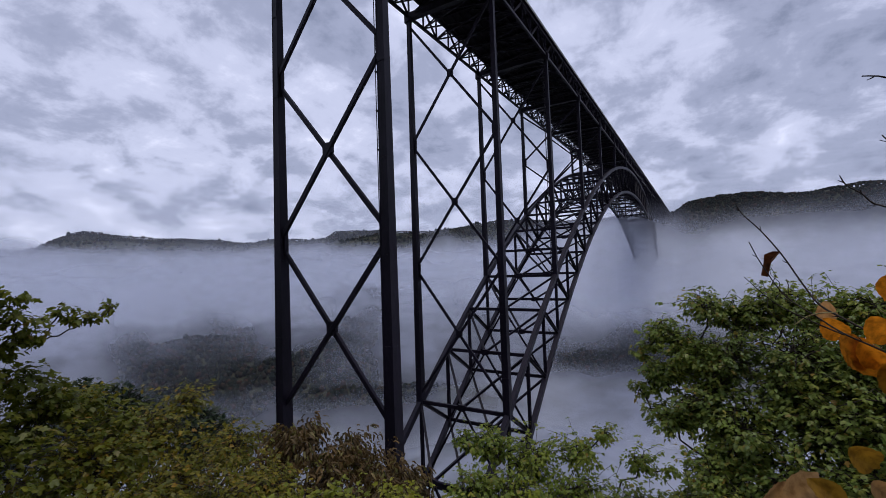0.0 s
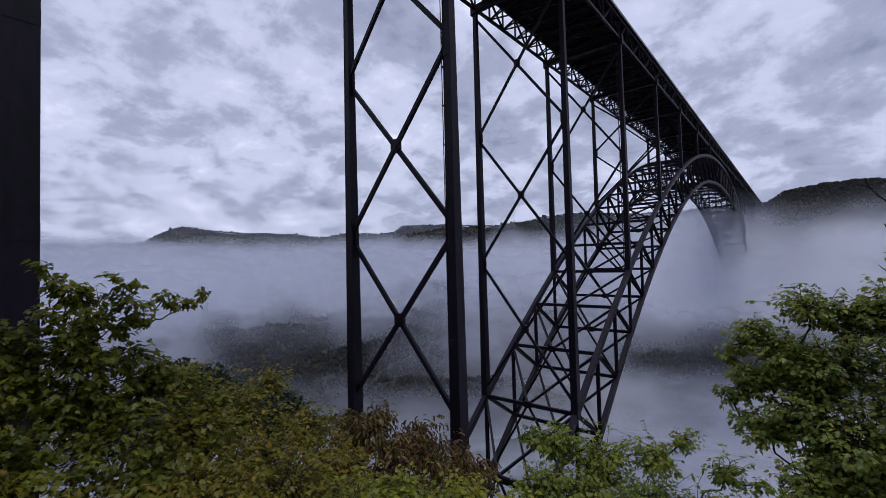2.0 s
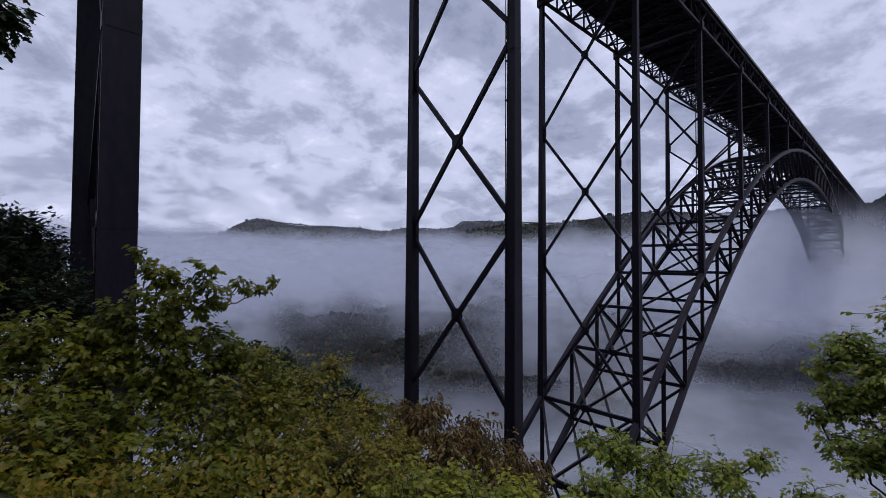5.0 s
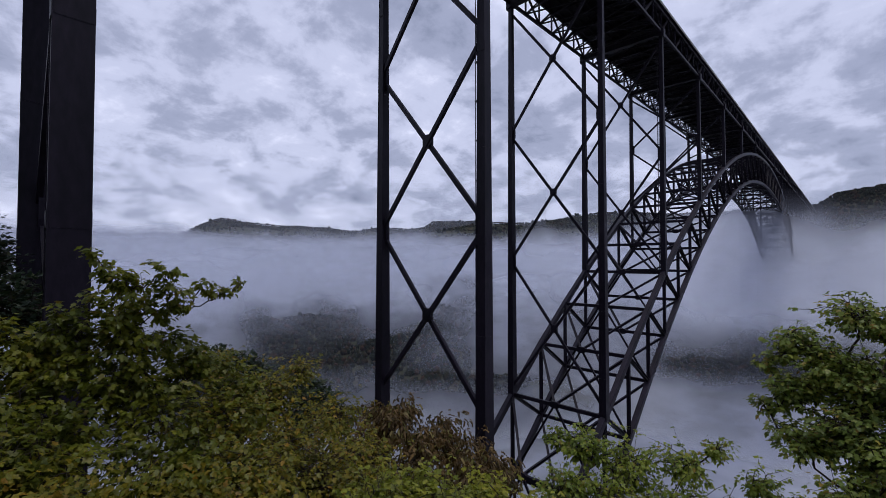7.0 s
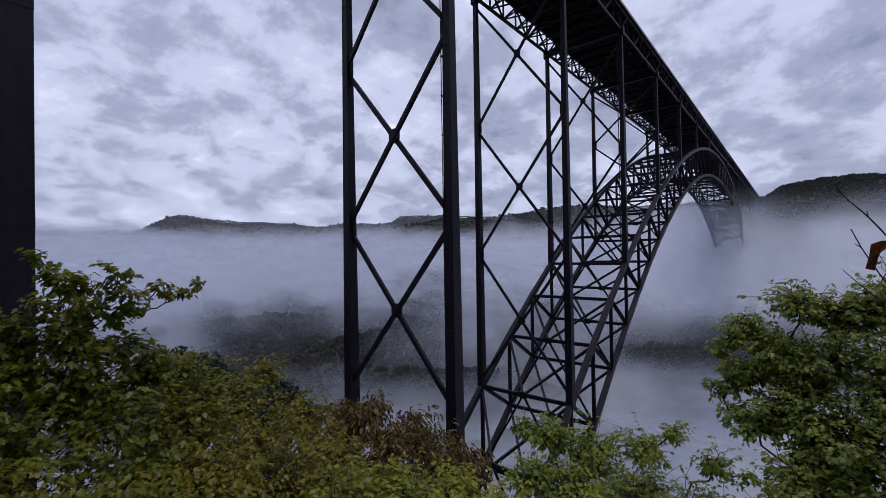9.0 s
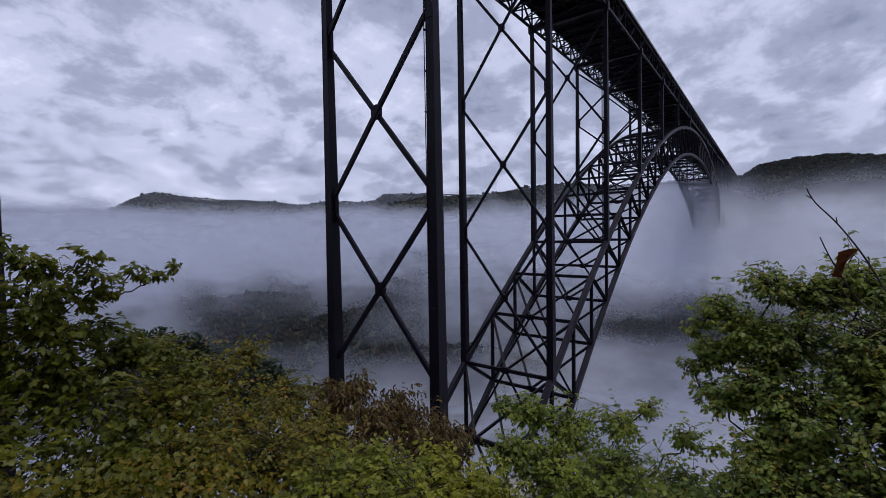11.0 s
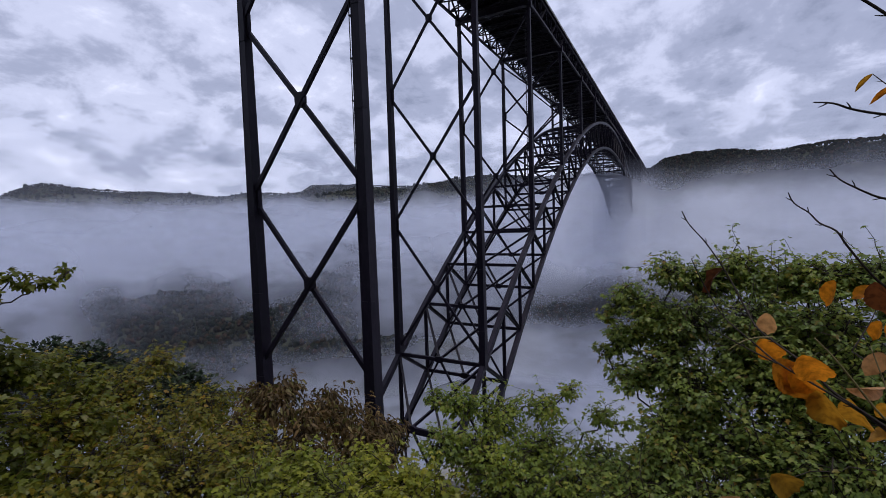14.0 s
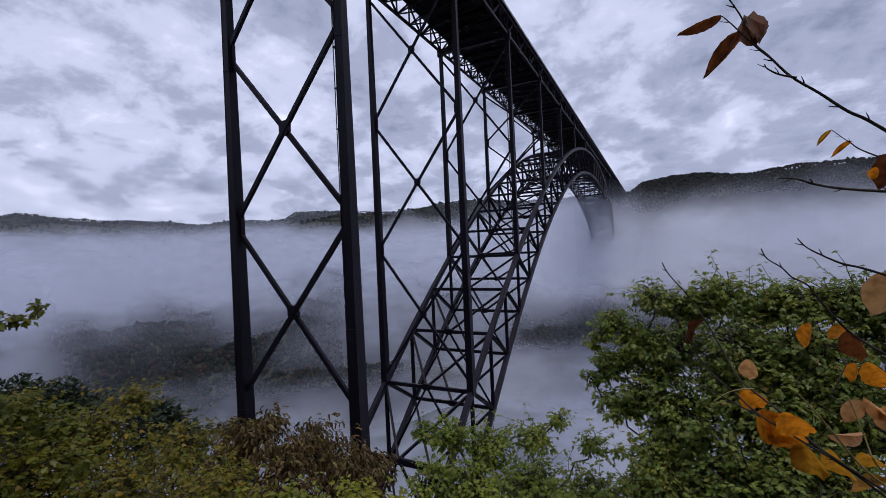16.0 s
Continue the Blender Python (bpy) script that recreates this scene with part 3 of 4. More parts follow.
class Wood:
    """Gathers tapered tubes into one mesh."""

    def __init__(self):
        self.v, self.f = [], []

    def tube(self, path, r0, r1, sides=6):
        base = len(self.v)
        for i, p in enumerate(path):
            a = path[max(i - 1, 0)]
            b = path[min(i + 1, len(path) - 1)]
            t = (Vector(b) - Vector(a)).normalized()
            u = t.cross(Vector((0.3, 0.9, 0.1))).normalized()
            w = t.cross(u)
            r = r0 + (r1 - r0) * i / (len(path) - 1)
            for k in range(sides):
                q = 2 * math.pi * k / sides
                self.v.append(Vector(p) + (u * math.cos(q) + w * math.sin(q)) * r)
        for i in range(len(path) - 1):
            for k in range(sides):
                m = (k + 1) % sides
                self.f.append((base + i * sides + k, base + i * sides + m, base + (i + 1) * sides + m, base + (i + 1) * sides + k))
        self.f.append(tuple(base + k for k in reversed(range(sides))))
        self.f.append(tuple(base + (len(path) - 1) * sides + k for k in range(sides)))

    def mesh(self, name, mat=None):
        return mesh_of(name, self.v, self.f, mat or BARK, True)


def bent_path(a, b, rng, steps, wander, sag=0.0):
    a, b = np.array(a), np.array(b)
    length = np.linalg.norm(b - a)
    out = []
    for k in range(steps + 1):
        t = k / steps
        p = a + (b - a) * t
        p = p + rng.normal(0, 1, 3) * wander * length * math.sin(math.pi * t)
        p[2] += -sag * length * math.sin(math.pi * t)
        out.append(tuple(p))
    return out


def leafy(name, label, category, foot, clumps, leaf, size, mat, seed, thick=0.05, fill=1.0, droop=0.35, twig=0.006, shoots=1.0, group="", knit=0):
    """A tree or bush: a stem from its foot, a limb to each clump, twigs through it, and leaves along the twigs."""
    rng = np.random.default_rng(seed)
    foot = np.array((*foot, ground_z(*foot)), float)
    thing = tagged(new(name), label, category, group)
    thing.location = tuple(foot)
    centre = np.mean([c[:3] for c in clumps], axis=0)
    main = len(clumps)
    if knit:
        # lesser sprays between neighbouring clumps
        pts = np.array(clumps)
        for i in range(main):
            gap = np.linalg.norm(pts[:, :3] - pts[i, :3], axis=1)
            for j in np.argsort(gap)[1:knit + 1]:
                if i < j and gap[j] > 0.5 * pts[i, 3]:
                    q = (pts[i] + pts[j]) / 2
                    clumps = clumps + [(q[0], q[1], q[2] - 0.05, q[3] * 0.78)]
    fork = foot + (centre - foot) * 0.45
    fork[2] = foot[2] + max(0.3, (centre[2] - foot[2]) * 0.6)
    stem = Wood()
    stem.tube([tuple(np.array(p) - foot) for p in bent_path(foot - (0, 0, 0.3), fork, rng, 6, 0.04)], thick, thick * 0.7, 8)
    part("trunk", stem.mesh("trunk"), thing)
    spots, ways = [], []
    twigs = Wood()
    for i, (cx, cy, cz, r) in enumerate(clumps):
        c = np.array((cx, cy, cz))
        if i < main:
            limb = Wood()
            # a limb springs from the nearest clump that lies closer to the fork
            start, width = fork, thick * 0.55
            near = [q for q in map(np.array, clumps[:main]) if np.linalg.norm(q[:3] - fork) < 0.9 * np.linalg.norm(c - fork) and 0 < np.linalg.norm(q[:3] - c) < 0.6 * np.linalg.norm(c - fork)]
            if near:
                q = min(near, key=lambda q: np.linalg.norm(q[:3] - c))
                start, width = q[:3] - (0, 0, 0.3 * q[3]), thick * 0.32
            path = bent_path(start, c, rng, 7, 0.05, 0.06)
            limb.tube([tuple(np.array(p) - foot) for p in path], width, twig * 1.5)
            part("limb", limb.mesh("limb"), thing)
        n = max(12, int(fill * 5.2 * r * r / (size * size) * 4.0))
        per = 9
        for k in range(max(5, n // per)):
            d = rng.normal(0, 1, 3)
            d /= np.linalg.norm(d)
            d[2] = d[2] * 0.75 + 0.12
            reach = r * rng.uniform(0.45, 1.12) * (1.0 + (0.35 * shoots if rng.uniform() < 0.12 else 0))
            a = c + rng.normal(0, 0.25 * r, 3)
            b = c + d * reach
            tw = bent_path(a, b, rng, 4, 0.06)
            if k % 2 == 0 or reach > r:
                twigs.tube([tuple(np.array(p) - foot) for p in tw], twig, twig * 0.35, 4)
            for t, many in ((0.5, 2), (0.78, 3), (1.0, 4)):
                q = np.array(tw[4 if t == 1.0 else int(t * 4)])
                first = rng.uniform(0, 6.28)
                for j in range(many):
                    turn = first + 6.28 * j / many + rng.normal(0, 0.35)
                    side = np.array((math.cos(turn), math.sin(turn), 0.0))
                    spots.append(q + side * size * 0.35 + rng.normal(0, size * 0.3, 3))
                    ways.append(side * 0.55 + d * 0.9)
    tagged(part("twig_spray", twigs.mesh("twig_spray"), thing), kind="stuff")
    part("crown", leaves_at("crown", np.array(spots) - foot, np.array(ways), size, leaf, mat, rng, droop), thing)
    return thing


YELLOW_GREEN = foliage("yellow_green_leaves", ((0, (0.094, 0.119, 0.013)), (0.5, (0.129, 0.149, 0.014)), (0.88, (0.164, 0.171, 0.019)), (0.985, (0.174, 0.146, 0.019)), (1, (0.164, 0.112, 0.019))))
MIXED_GREEN = foliage("mixed_green_leaves", ((0, (0.127, 0.142, 0.018)), (0.55, (0.188, 0.180, 0.020)), (0.88, (0.258, 0.204, 0.022)), (1, (0.271, 0.159, 0.022))))
BROWN_LEAVES = foliage("brown_leaves", ((0.0, (0.088, 0.056, 0.021)), (0.5, (0.127, 0.081, 0.031)), (0.8, (0.153, 0.097, 0.035)), (0.82, (0.196, 0.152, 0.060)), (1.0, (0.127, 0.123, 0.027))), 0.6, 0.3)
BRIGHT_GREEN = foliage("bright_green_leaves", ((0, (0.182, 0.216, 0.024)), (0.6, (0.253, 0.276, 0.030)), (1, (0.323, 0.308, 0.034))))
FRESH_GREEN = foliage("fresh_green_leaves", ((0.0, (0.155, 0.220, 0.036)), (0.6, (0.230, 0.295, 0.044)), (0.95, (0.300, 0.330, 0.050)), (1.0, (0.260, 0.199, 0.041))))
DEEP_GREEN = foliage("deep_green_leaves", ((0.0, (0.140, 0.205, 0.045)), (0.6, (0.210, 0.275, 0.056)), (0.93, (0.280, 0.300, 0.058)), (1.0, (0.290, 0.190, 0.042))))
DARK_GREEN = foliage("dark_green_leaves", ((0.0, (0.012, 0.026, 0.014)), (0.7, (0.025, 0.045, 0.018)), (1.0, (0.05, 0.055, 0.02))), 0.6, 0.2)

MAPLE_TREE_OUTER = [(-8.07, 1.06, 0.02, 0.17), (-8.04, 1.25, -0.32, 0.29), (-8.00, 1.51, -0.41, 0.24), (-8.06, 1.03, -0.62, 0.22), (-7.83, 1.30, -0.74, 0.41), (-7.42, 1.80, -0.20, 0.21), (-7.54, 1.92, -0.55, 0.26), (-7.75, 1.73, -0.81, 0.34), (-7.64, 2.11, -0.79, 0.17), (-7.78, 2.39, -0.46, 0.15), (-7.83, 2.75, -0.56, 0.17), (-7.97, 3.11, -0.46, 0.14), (-8.09, 0.67, -0.79, 0.22), (-8.02, 0.91, -1.10, 0.34), (-8.26, 0.05, -0.94, 0.21), (-8.23, 0.36, -1.22, 0.29), (-8.38, -0.05, -1.34, 0.46), (-8.57, -0.36, -1.22, 0.38)]
MAPLE_TREE_INNER = [(-8.10, 0.70, -1.07, 0.34), (-7.92, 1.03, -1.37, 0.34), (-7.81, 1.33, -1.11, 0.30), (-8.00, 0.76, -1.62, 0.40), (-7.71, 1.23, -1.73, 0.40), (-8.17, 0.42, -1.43, 0.40), (-7.88, 1.58, -1.29, 0.52), (-7.95, 1.99, -1.36, 0.34), (-8.16, 2.46, -1.60, 0.34), (-8.33, 2.80, -1.98, 0.41), (-8.57, 3.37, -2.39, 0.43), (-8.16, 2.18, -1.94, 0.60), (-8.14, 0.44, -1.63, 0.43), (-7.95, 1.41, -1.98, 0.77), (-7.88, 0.10, -2.03, 0.77), (-7.40, 1.65, -2.49, 0.86), (-8.06, 2.87, -2.80, 0.86), (-7.42, 0.65, -2.30, 0.55), (-6.82, 0.24, -2.54, 0.77), (-6.52, 1.39, -2.90, 0.69), (-6.63, 2.13, -3.11, 0.86), (-8.47, -0.76, -1.65, 1.03), (-9.28, -1.53, -1.53, 1.38), (-6.90, -0.26, -2.34, 0.86)]
leafy("maple_tree", "young maple with yellow-green leaves beside the steel column", "tree", (-8.6, 0.1), MAPLE_TREE_OUTER + MAPLE_TREE_INNER, MAPLE_LEAF, 0.098, YELLOW_GREEN, 11, 0.035, 0.7, 0.85, knit=1)
leafy("sapling_thicket", "thicket of maple saplings turning yellow-green and ochre", "bush", (-8.0, 3.7), [(-9.31, 3.08, -2.15, 0.44), (-9.11, 4.88, -2.60, 0.44), (-8.77, 3.92, -2.89, 0.75), (-8.46, 5.38, -3.58, 0.69), (-7.79, 3.93, -3.52, 0.88), (-6.91, 5.03, -3.89, 0.62), (-7.84, 2.69, -2.89, 0.75), (-6.35, 3.61, -3.62, 0.88), (-6.34, 2.49, -3.22, 0.75), (-5.76, 4.29, -3.82, 0.62)], MAPLE_LEAF, 0.078, MIXED_GREEN, 12, 0.05, 1.0, 0.8, shoots=1.8)
leafy("brown_bush", "withering bush with hanging brown leaves on the slope", "bush", (-9.0, 8.1), [(-8.97, 9.40, -5.14, 0.52), (-9.95, 8.71, -4.55, 0.45), (-7.17, 9.71, -6.07, 0.60), (-9.71, 8.05, -4.92, 0.75), (-8.90, 8.64, -5.40, 0.75), (-8.61, 9.75, -5.88, 0.75), (-7.46, 9.61, -5.91, 0.68), (-10.64, 8.28, -4.72, 0.45), (-8.42, 7.75, -5.70, 0.90), (-10.05, 7.32, -5.37, 0.75), (-7.25, 8.64, -6.00, 0.90), (-9.80, 6.58, -5.65, 0.75)], WITHERED, 0.195, BROWN_LEAVES, 13, 0.04, 2.2, 1.1, 0.007, 1.6)
leafy("low_maple_bush", "low maple bush with pale bright green leaves", "bush", (-3.1, 3.6), [(-3.99, 3.24, -2.88, 0.36), (-3.60, 3.63, -2.94, 0.42), (-3.21, 3.99, -2.94, 0.42), (-2.73, 4.24, -3.08, 0.36), (-3.95, 3.76, -2.82, 0.24), (-3.42, 4.37, -2.91, 0.22), (-2.31, 3.95, -2.92, 0.42), (-3.72, 2.81, -2.74, 0.48), (-2.88, 3.21, -2.87, 0.60)], MAPLE_LEAF, 0.070, BRIGHT_GREEN, 14, 0.03, 1.0, 0.8)
leafy("green_maple", "fresh green maple bush growing below the overlook", "tree", (-1.7, 6.0), [(-2.85, 5.94, -2.75, 0.36), (-3.22, 5.79, -2.67, 0.21), (-2.33, 6.29, -3.00, 0.41), (-1.77, 6.75, -2.94, 0.33), (-1.40, 6.94, -2.68, 0.21), (-0.94, 7.09, -3.08, 0.26), (-0.53, 7.12, -3.10, 0.13), (-2.36, 5.63, -3.28, 0.57), (-1.65, 6.10, -3.35, 0.52), (-0.87, 6.23, -3.41, 0.46), (-2.81, 5.26, -3.10, 0.36), (-1.82, 5.31, -3.53, 0.62), (-1.05, 5.52, -3.53, 0.62)], MAPLE_LEAF, 0.055, FRESH_GREEN, 15, 0.04, 1.1, 0.9, shoots=1.8)
BROAD_MAPLE_OUTER = [(-0.49, 6.34, -0.93, 0.26), (0.06, 6.40, -0.66, 0.33), (0.45, 6.46, -0.81, 0.34), (0.75, 6.38, -0.54, 0.34), (1.06, 6.40, -0.77, 0.34), (1.34, 6.28, -0.69, 0.36), (1.63, 6.21, -0.69, 0.36), (2.05, 6.09, -0.58, 0.36), (-0.14, 6.14, -1.22, 0.36), (-0.51, 6.04, -1.49, 0.26), (0.19, 6.04, -1.25, 0.43), (0.85, 5.84, -1.16, 0.52), (1.47, 5.72, -1.14, 0.52), (-0.38, 5.66, -1.92, 0.26), (0.34, 5.49, -1.89, 0.47), (1.10, 5.45, -1.76, 0.56), (1.72, 5.34, -1.63, 0.56)]
BROAD_MAPLE_INNER = [(0.16, 4.98, -2.46, 0.43), (0.88, 4.94, -2.39, 0.52), (1.43, 4.73, -2.19, 0.56), (2.28, 5.97, -0.91, 0.52), (2.22, 5.36, -1.61, 0.60), (-0.25, 4.56, -2.81, 0.52), (0.43, 4.56, -2.66, 0.52), (-0.06, 5.75, -1.69, 0.36), (0.73, 5.66, -1.57, 0.43), (0.06, 5.27, -2.24, 0.36), (0.63, 5.14, -2.25, 0.43), (1.42, 5.47, -1.48, 0.47), (1.23, 5.02, -2.07, 0.52), (-0.74, 6.26, -1.25, 0.15), (-0.75, 5.97, -1.66, 0.13), (-0.11, 5.18, -2.62, 0.34), (-0.33, 4.89, -2.77, 0.34)]
leafy("broad_maple", "broad green maple with dark limbs showing through", "tree", (1.2, 5.3), BROAD_MAPLE_OUTER + BROAD_MAPLE_INNER, MAPLE_LEAF, 0.052, DEEP_GREEN, 16, 0.045, 0.95, 0.85, shoots=2.0, knit=2)
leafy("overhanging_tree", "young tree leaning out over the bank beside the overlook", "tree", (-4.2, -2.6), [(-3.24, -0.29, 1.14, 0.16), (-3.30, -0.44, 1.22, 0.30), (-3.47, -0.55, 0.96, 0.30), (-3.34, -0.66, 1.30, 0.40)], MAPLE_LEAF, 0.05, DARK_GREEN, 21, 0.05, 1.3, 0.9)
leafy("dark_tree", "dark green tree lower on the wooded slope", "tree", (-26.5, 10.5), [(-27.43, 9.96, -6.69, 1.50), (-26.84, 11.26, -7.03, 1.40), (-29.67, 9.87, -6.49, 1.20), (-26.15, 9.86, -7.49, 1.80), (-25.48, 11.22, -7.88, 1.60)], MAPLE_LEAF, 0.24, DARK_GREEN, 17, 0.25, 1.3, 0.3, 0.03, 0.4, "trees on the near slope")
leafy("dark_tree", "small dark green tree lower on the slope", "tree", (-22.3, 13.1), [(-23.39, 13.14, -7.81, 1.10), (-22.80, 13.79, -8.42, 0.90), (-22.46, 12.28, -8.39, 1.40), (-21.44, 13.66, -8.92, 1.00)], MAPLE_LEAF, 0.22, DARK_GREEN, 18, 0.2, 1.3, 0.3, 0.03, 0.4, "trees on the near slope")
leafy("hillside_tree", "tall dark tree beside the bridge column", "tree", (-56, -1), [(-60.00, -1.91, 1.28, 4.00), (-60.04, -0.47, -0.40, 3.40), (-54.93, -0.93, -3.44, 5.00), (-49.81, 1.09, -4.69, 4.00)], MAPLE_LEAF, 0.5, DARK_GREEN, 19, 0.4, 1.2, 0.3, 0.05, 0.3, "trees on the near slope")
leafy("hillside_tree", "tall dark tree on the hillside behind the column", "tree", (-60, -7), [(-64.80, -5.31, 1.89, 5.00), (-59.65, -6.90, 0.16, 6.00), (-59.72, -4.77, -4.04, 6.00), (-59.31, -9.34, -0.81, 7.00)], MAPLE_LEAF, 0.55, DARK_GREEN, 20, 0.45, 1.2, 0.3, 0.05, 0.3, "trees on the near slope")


def undergrowth():
    """Low shrubs covering the bank under the trees."""
    rng = np.random.default_rng(30)
    spots = []
    while len(spots) < 34000:
        az, r = rng.uniform(-40, 100), 5.0 + 17 * rng.uniform() ** 1.3
        x, y, z = ground_at(az, r)
        h = 1.4 * (0.5 + noise.noise(Vector((x * 0.5, y * 0.5, 0))))
        spots.append((x, y, z + max(0.05, h * rng.uniform(0.3, 1.0))))
    spots = np.array(spots)
    me = leaves_at("undergrowth", spots, rng.normal(0, 1, (len(spots), 3)), 0.08, MAPLE_LEAF, MIXED_GREEN, rng, 0.4)
    tagged(new("undergrowth", me), "dense green and ochre undergrowth on the bank", "undergrowth", kind="stuff")


undergrowth()

# ---- the branch by the overlook: thin dark twigs with a few orange leaves ----
ORANGE = foliage("orange_leaves", ((0.0, (0.600, 0.164, 0.010)), (0.6, (0.720, 0.246, 0.015)), (1.0, (0.620, 0.271, 0.040))), 0.45, 0.45, 70, 0.5)
AMBER = foliage("amber_leaves", ((0.0, (0.50, 0.22, 0.014)), (1.0, (0.60, 0.30, 0.03))), 0.45, 0.45, 60, 0.5)
PALE = foliage("faded_leaves", ((0.0, (0.62, 0.29, 0.09)), (1.0, (0.68, 0.38, 0.16))), 0.5, 0.4, 60, 0.6)
RUST = foliage("rust_leaves", ((0.0, (0.085, 0.026, 0.010)), (1.0, (0.20, 0.062, 0.018))), 0.5, 0.35, 70, 0.4)
STRAW = foliage("dry_stalk", ((0.0, (0.24, 0.19, 0.07)), (1.0, (0.34, 0.27, 0.12))), 0.6, 0.2, 60, 0.6)
NARROW = half_leaf([(0.05, 0.05, 0.03), (0.10, 0.17, 0.07), (0.125, 0.30, 0.10), (0.12, 0.33, 0.10), (0.14, 0.47, 0.11), (0.13, 0.50, 0.11), (0.13, 0.64, 0.09), (0.12, 0.66, 0.09), (0.09, 0.82, 0.05), (0.08, 0.84, 0.05), (0.035, 0.97, -0.02), (0.0, 1.08, -0.08)])
ROUND = half_leaf([(0.11, 0.03, 0.02), (0.23, 0.16, 0.05), (0.295, 0.30, 0.07), (0.285, 0.33, 0.07), (0.335, 0.46, 0.08), (0.315, 0.49, 0.08), (0.31, 0.62, 0.06), (0.285, 0.65, 0.06), (0.225, 0.82, 0.02), (0.195, 0.84, 0.02), (0.09, 0.96, -0.03), (0.0, 1.05, -0.08)])
branch = tagged(new("beech_branch"), "thin dark twigs with a few orange autumn leaves", "branch")
branch.location = (0.9, 1.1, -1.8)
HOME = Vector(branch.location)


def twig(mat, thick, points):
    """A thin stem through the points, tip first, with buds on alternate sides."""
    w = Wood()
    pts = [Vector(p) for p in points]
    fine = []
    for i, (a, b) in enumerate(zip(pts, pts[1:])):
        before, after = pts[max(i - 1, 0)], pts[min(i + 2, len(pts) - 1)]
        for k in range(4):
            t = k / 4
            m0, m1 = (b - before) * 0.5, (after - a) * 0.5
            fine.append(a * (2 * t ** 3 - 3 * t * t + 1) + m0 * (t ** 3 - 2 * t * t + t) + b * (3 * t * t - 2 * t ** 3) + m1 * (t ** 3 - t * t))
    fine.append(pts[-1])
    r0, r1 = 0.0011 * thick, 0.0027 * thick
    w.tube([tuple(p - HOME) for p in fine], r0, r1, 6)
    if mat is BARK:
        for k in range(3, len(fine) - 2, 5):
            d = (fine[k - 1] - fine[k]).normalized()
            side = d.cross(Vector((0, 1, 0.2))).normalized() * (1 if k % 2 else -1)
            tip = fine[k] + d * 0.010 + side * 0.006
            mid = fine[k] + d * 0.005 + side * 0.0035
            w.tube([tuple(fine[k] - HOME), tuple(mid - HOME), tuple(tip - HOME)], r0 * 1.3, r0 * 0.5, 5)
    part("twig", w.mesh("twig", mat), branch, "pale dry stalk" if mat is STRAW else "")


def single_leaf(base, tip, mat, shape, twist):
    """A leaf from base to tip, its face to the clearing, then turned about its midrib."""
    base, tip = Vector(base), Vector(tip)
    y = tip - base
    size = y.length
    y.normalize()
    out = (Vector((0.05, 0.0, 0.05)) - base).normalized()
    x = y.cross(out).normalized()
    z = x.cross(y)
    v0, f0 = shape
    v = v0.copy()
    v[:, 2] = v[:, 2] * 1.5 - 0.22 * v[:, 1] * (v[:, 1] - 1.0) * (1 if twist > 0 else -1)
    ob = part("leaf", fast_mesh("leaf", v * size, f0, mat), branch)
    m = Matrix((x, y, z)).transposed().to_4x4()
    ob.matrix_local = Matrix.Translation(base - HOME) @ m @ Matrix.Rotation(radians(twist), 4, "Y")
    return ob


def branchlet(mat, thick, points):
    """A twig of the branch and, where it is woody, its way on to the stem beside the overlook."""
    twig(mat, thick, points)
    end = points[-1]
    if end[0] > 0.3 and mat is BARK:
        twig(mat, 2.4 * thick, [end, (0.66, 1.02, end[2] * 0.4 - 0.35), (0.84, 1.06, -1.1), (0.9, 1.1, -1.8)])


branchlet(BARK, 1.00, [(0.086, 1.150, 0.109), (0.100, 1.156, 0.080), (0.132, 1.149, 0.038), (0.166, 1.132, -0.020), (0.197, 1.114, -0.087), (0.215, 1.078, -0.124), (0.246, 1.048, -0.148), (0.282, 1.021, -0.175), (0.310, 1.012, -0.208), (0.346, 1.008, -0.234), (0.429, 1.026, -0.294)])
branchlet(BARK, 0.80, [(0.102, 1.068, 0.012), (0.122, 1.077, -0.036), (0.157, 1.072, -0.102), (0.201, 1.048, -0.142), (0.236, 1.021, -0.171), (0.284, 1.000, -0.197), (0.355, 1.012, -0.244), (0.429, 1.025, -0.308)])
branchlet(BARK, 0.60, [(0.086, 1.015, -0.061), (0.133, 1.015, -0.113), (0.188, 1.020, -0.148), (0.236, 1.020, -0.173)])
branchlet(BARK, 0.90, [(0.258, 1.078, 0.136), (0.268, 1.083, 0.116), (0.292, 1.095, 0.098), (0.310, 1.104, 0.078), (0.331, 1.091, 0.063), (0.349, 1.100, 0.035), (0.386, 1.118, -0.015), (0.414, 1.131, -0.043), (0.479, 1.141, -0.089)])
branchlet(BARK, 0.70, [(0.257, 0.833, 0.157), (0.269, 0.839, 0.143), (0.288, 0.848, 0.131), (0.313, 0.860, 0.118), (0.342, 0.874, 0.109), (0.399, 0.902, 0.086)])
branchlet(BARK, 0.80, [(0.231, 0.798, 0.242), (0.253, 0.809, 0.240), (0.274, 0.820, 0.232), (0.302, 0.833, 0.225), (0.337, 0.851, 0.220), (0.393, 0.878, 0.214)])
branchlet(BARK, 0.72, [(0.166, 0.742, 0.494), (0.185, 0.744, 0.457), (0.198, 0.739, 0.415), (0.212, 0.734, 0.392), (0.234, 0.734, 0.361), (0.261, 0.736, 0.336), (0.287, 0.738, 0.310), (0.311, 0.749, 0.296), (0.353, 0.758, 0.259)])
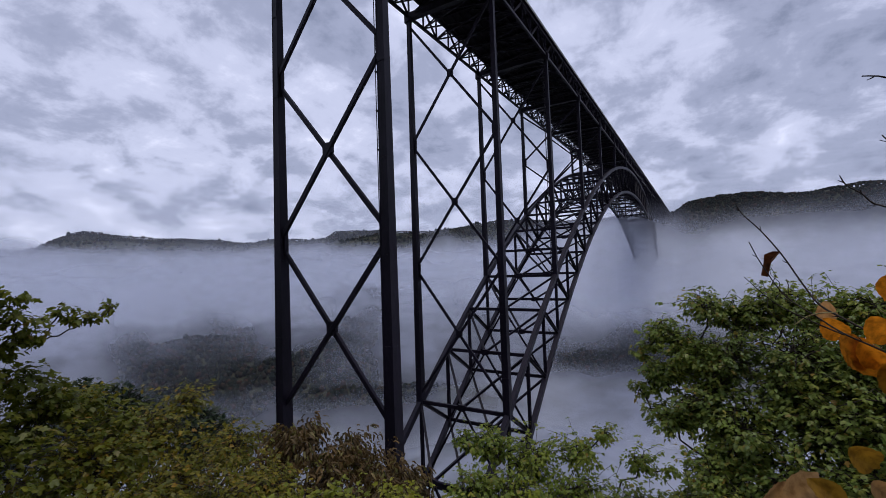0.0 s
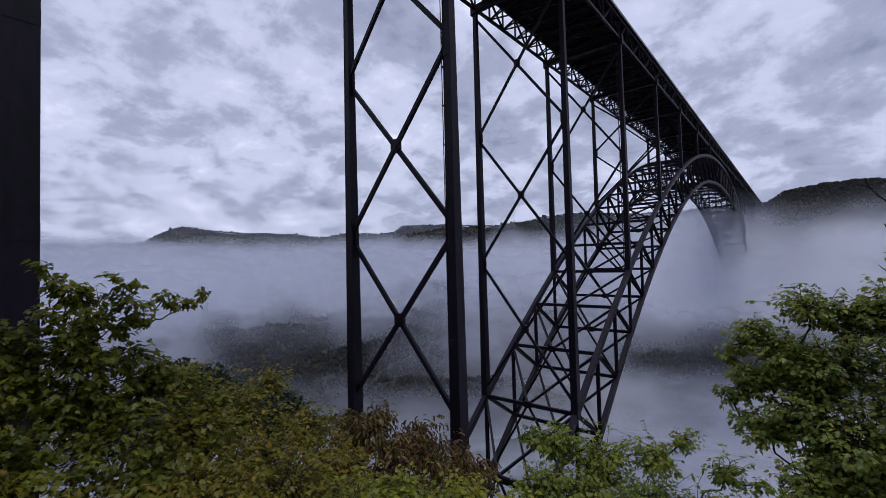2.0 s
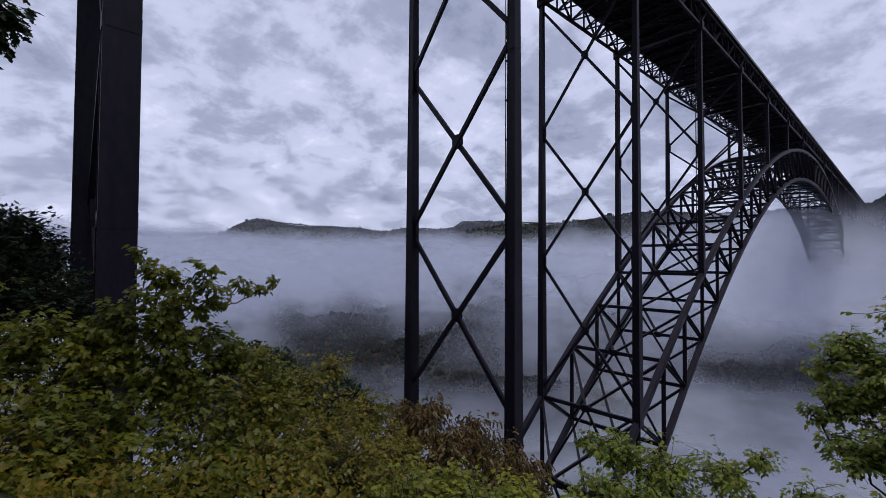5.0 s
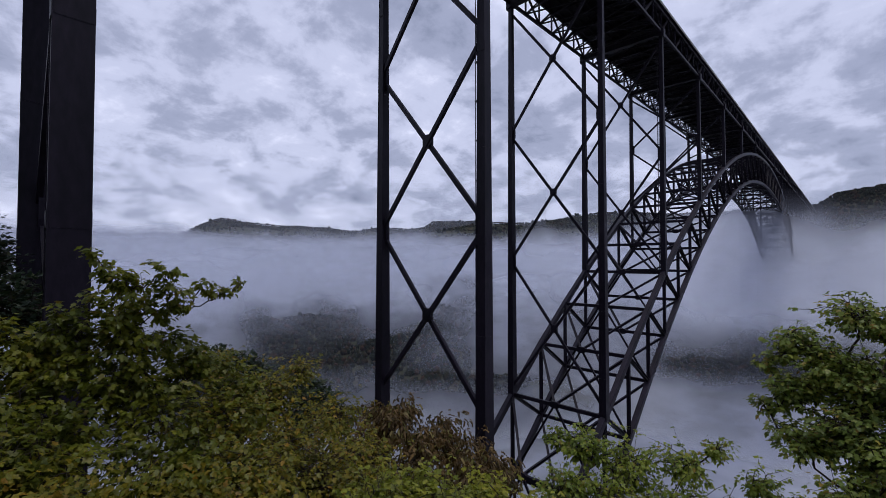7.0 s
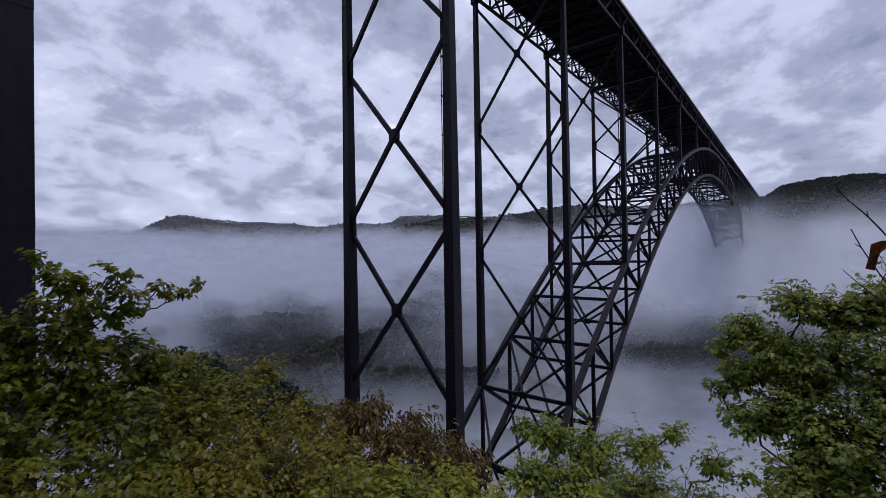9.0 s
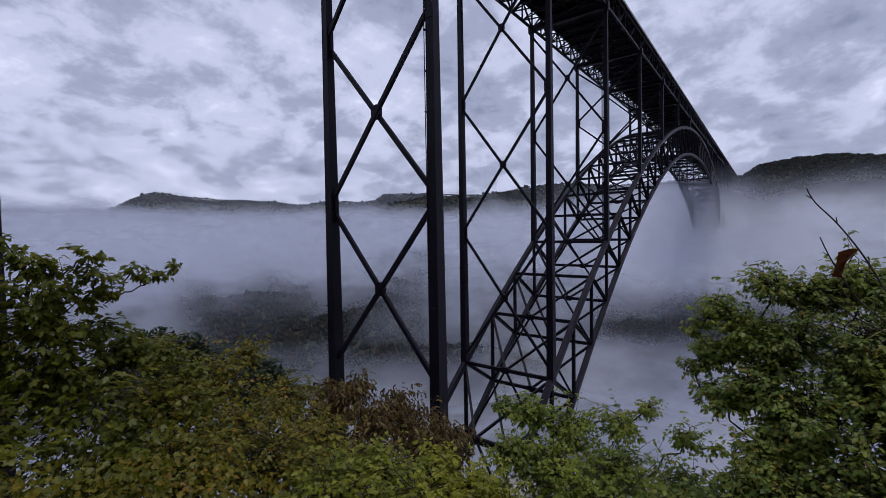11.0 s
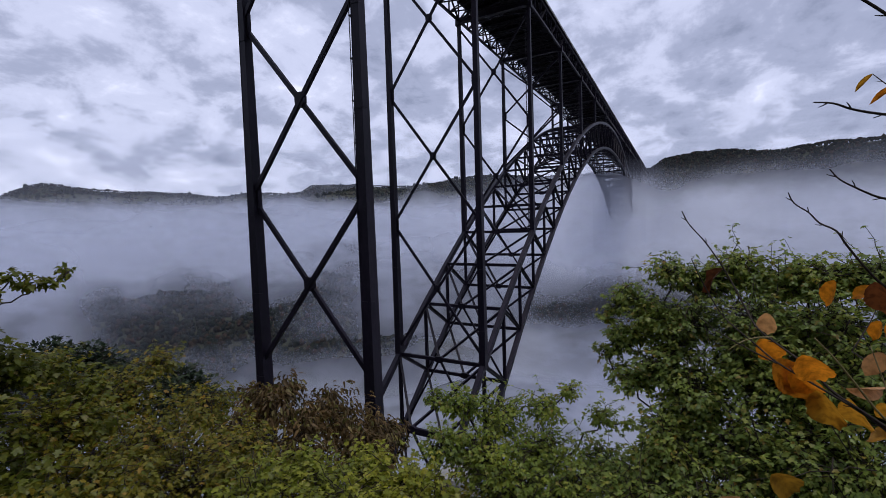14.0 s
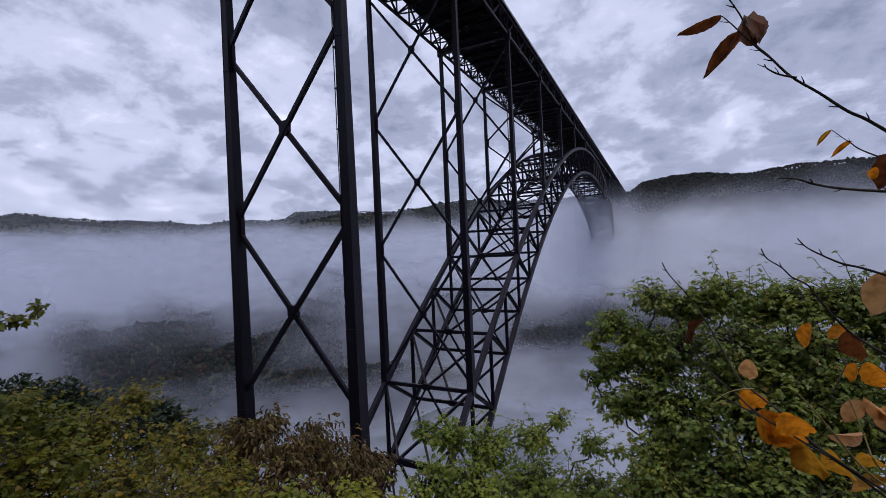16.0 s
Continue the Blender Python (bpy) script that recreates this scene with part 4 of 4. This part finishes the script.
branchlet(BARK, 0.50, [(0.207, 0.732, 0.382), (0.210, 0.733, 0.376), (0.222, 0.733, 0.366), (0.239, 0.732, 0.358)])
branchlet(BARK, 0.50, [(0.164, 0.734, 0.456), (0.175, 0.735, 0.442), (0.186, 0.733, 0.425), (0.201, 0.736, 0.406), (0.213, 0.735, 0.391)])
branchlet(BARK, 0.70, [(0.473, 1.431, 0.411), (0.501, 1.445, 0.387), (0.513, 1.451, 0.378), (0.535, 1.439, 0.351), (0.621, 1.436, 0.297)])
branchlet(BARK, 0.60, [(0.517, 1.493, -0.115), (0.479, 1.407, -0.153), (0.425, 1.336, -0.218)])
branchlet(STRAW, 0.60, [(0.163, 1.029, -0.159), (0.186, 1.041, -0.143), (0.211, 1.053, -0.136), (0.236, 1.065, -0.136)])
branchlet(STRAW, 0.90, [(0.294, 1.049, -0.127), (0.319, 1.039, -0.157), (0.350, 1.043, -0.202), (0.389, 1.051, -0.257), (0.445, 1.066, -0.308)])
branchlet(STRAW, 0.80, [(0.398, 1.145, -0.157), (0.416, 1.131, -0.226), (0.425, 1.113, -0.270), (0.460, 1.107, -0.312)])
single_leaf((0.160, 1.107, -0.011), (0.123, 1.109, -0.062), RUST, WITHERED, 40)
single_leaf((0.261, 1.279, -0.131), (0.266, 1.303, -0.186), PALE, ROUND, 10)
single_leaf((0.224, 1.116, -0.153), (0.264, 1.155, -0.202), ORANGE, ROUND, 12)
single_leaf((0.239, 1.064, -0.179), (0.278, 1.101, -0.251), ORANGE, ROUND, -38)
single_leaf((0.269, 1.067, -0.189), (0.317, 1.108, -0.252), ORANGE, OVAL_LEAF, 25)
single_leaf((0.253, 1.082, -0.186), (0.304, 1.126, -0.266), ORANGE, OVAL_LEAF, -20)
single_leaf((0.301, 1.059, -0.226), (0.342, 1.096, -0.307), AMBER, OVAL_LEAF, 25)
single_leaf((0.349, 1.070, -0.237), (0.389, 1.107, -0.306), AMBER, OVAL_LEAF, 45)
single_leaf((0.440, 1.222, -0.187), (0.418, 1.230, -0.238), PALE, ROUND, -10)
single_leaf((0.384, 1.217, -0.267), (0.463, 1.276, -0.277), PALE, NARROW, 30)
single_leaf((0.447, 1.225, -0.181), (0.508, 1.274, -0.238), PALE, NARROW, 30)
single_leaf((0.433, 1.497, -0.078), (0.422, 1.516, -0.146), ORANGE, OVAL_LEAF, 35)
single_leaf((0.555, 1.668, -0.114), (0.519, 1.677, -0.151), ORANGE, ROUND, 20)
single_leaf((0.427, 1.227, -0.045), (0.455, 1.260, -0.114), RUST, OVAL_LEAF, 20)
single_leaf((0.512, 1.468, -0.170), (0.506, 1.489, -0.222), ORANGE, OVAL_LEAF, 25)
single_leaf((0.505, 1.376, -0.143), (0.564, 1.427, -0.219), ORANGE, OVAL_LEAF, 30)
single_leaf((0.383, 0.905, 0.102), (0.360, 0.908, 0.039), PALE, ROUND, 15)
single_leaf((0.501, 1.251, -0.200), (0.484, 1.262, -0.258), PALE, ROUND, -20)
single_leaf((0.404, 1.109, -0.251), (0.446, 1.147, -0.291), AMBER, ROUND, 35)
single_leaf((0.449, 1.119, -0.302), (0.388, 1.106, -0.323), AMBER, OVAL_LEAF, 60)
single_leaf((0.187, 0.738, 0.431), (0.142, 0.728, 0.380), RUST, NARROW, 20)
single_leaf((0.164, 0.734, 0.456), (0.113, 0.722, 0.439), RUST, NARROW, -15)
single_leaf((0.195, 0.738, 0.410), (0.202, 0.754, 0.459), RUST, ROUND, 0)
single_leaf((0.204, 0.740, 0.411), (0.190, 0.746, 0.456), RUST, WITHERED, 30)
single_leaf((0.473, 1.431, 0.411), (0.447, 1.442, 0.379), AMBER, NARROW, 20)
single_leaf((0.517, 1.453, 0.382), (0.479, 1.457, 0.349), ORANGE, NARROW, 20)
single_leaf((0.541, 1.397, 0.306), (0.538, 1.417, 0.280), ORANGE, ROUND, 20)
single_leaf((0.576, 1.414, 0.341), (0.554, 1.425, 0.260), RUST, OVAL_LEAF, 10)
single_leaf((0.230, 1.018, -0.381), (0.280, 1.062, -0.427), AMBER, ROUND, 10)
single_leaf((0.127, 0.958, -0.494), (0.179, 1.005, -0.434), PALE, ROUND, 10)
single_leaf((0.216, 0.988, -0.486), (0.161, 0.970, -0.435), AMBER, ROUND, 25)
single_leaf((0.084, 0.956, -0.499), (0.132, 1.002, -0.462), PALE, OVAL_LEAF, 35)
single_leaf((0.252, 0.983, -0.421), (0.286, 1.023, -0.460), PALE, ROUND, 20)
single_leaf((0.250, 0.920, -0.126), (0.289, 0.963, -0.178), ORANGE, ROUND, 15)
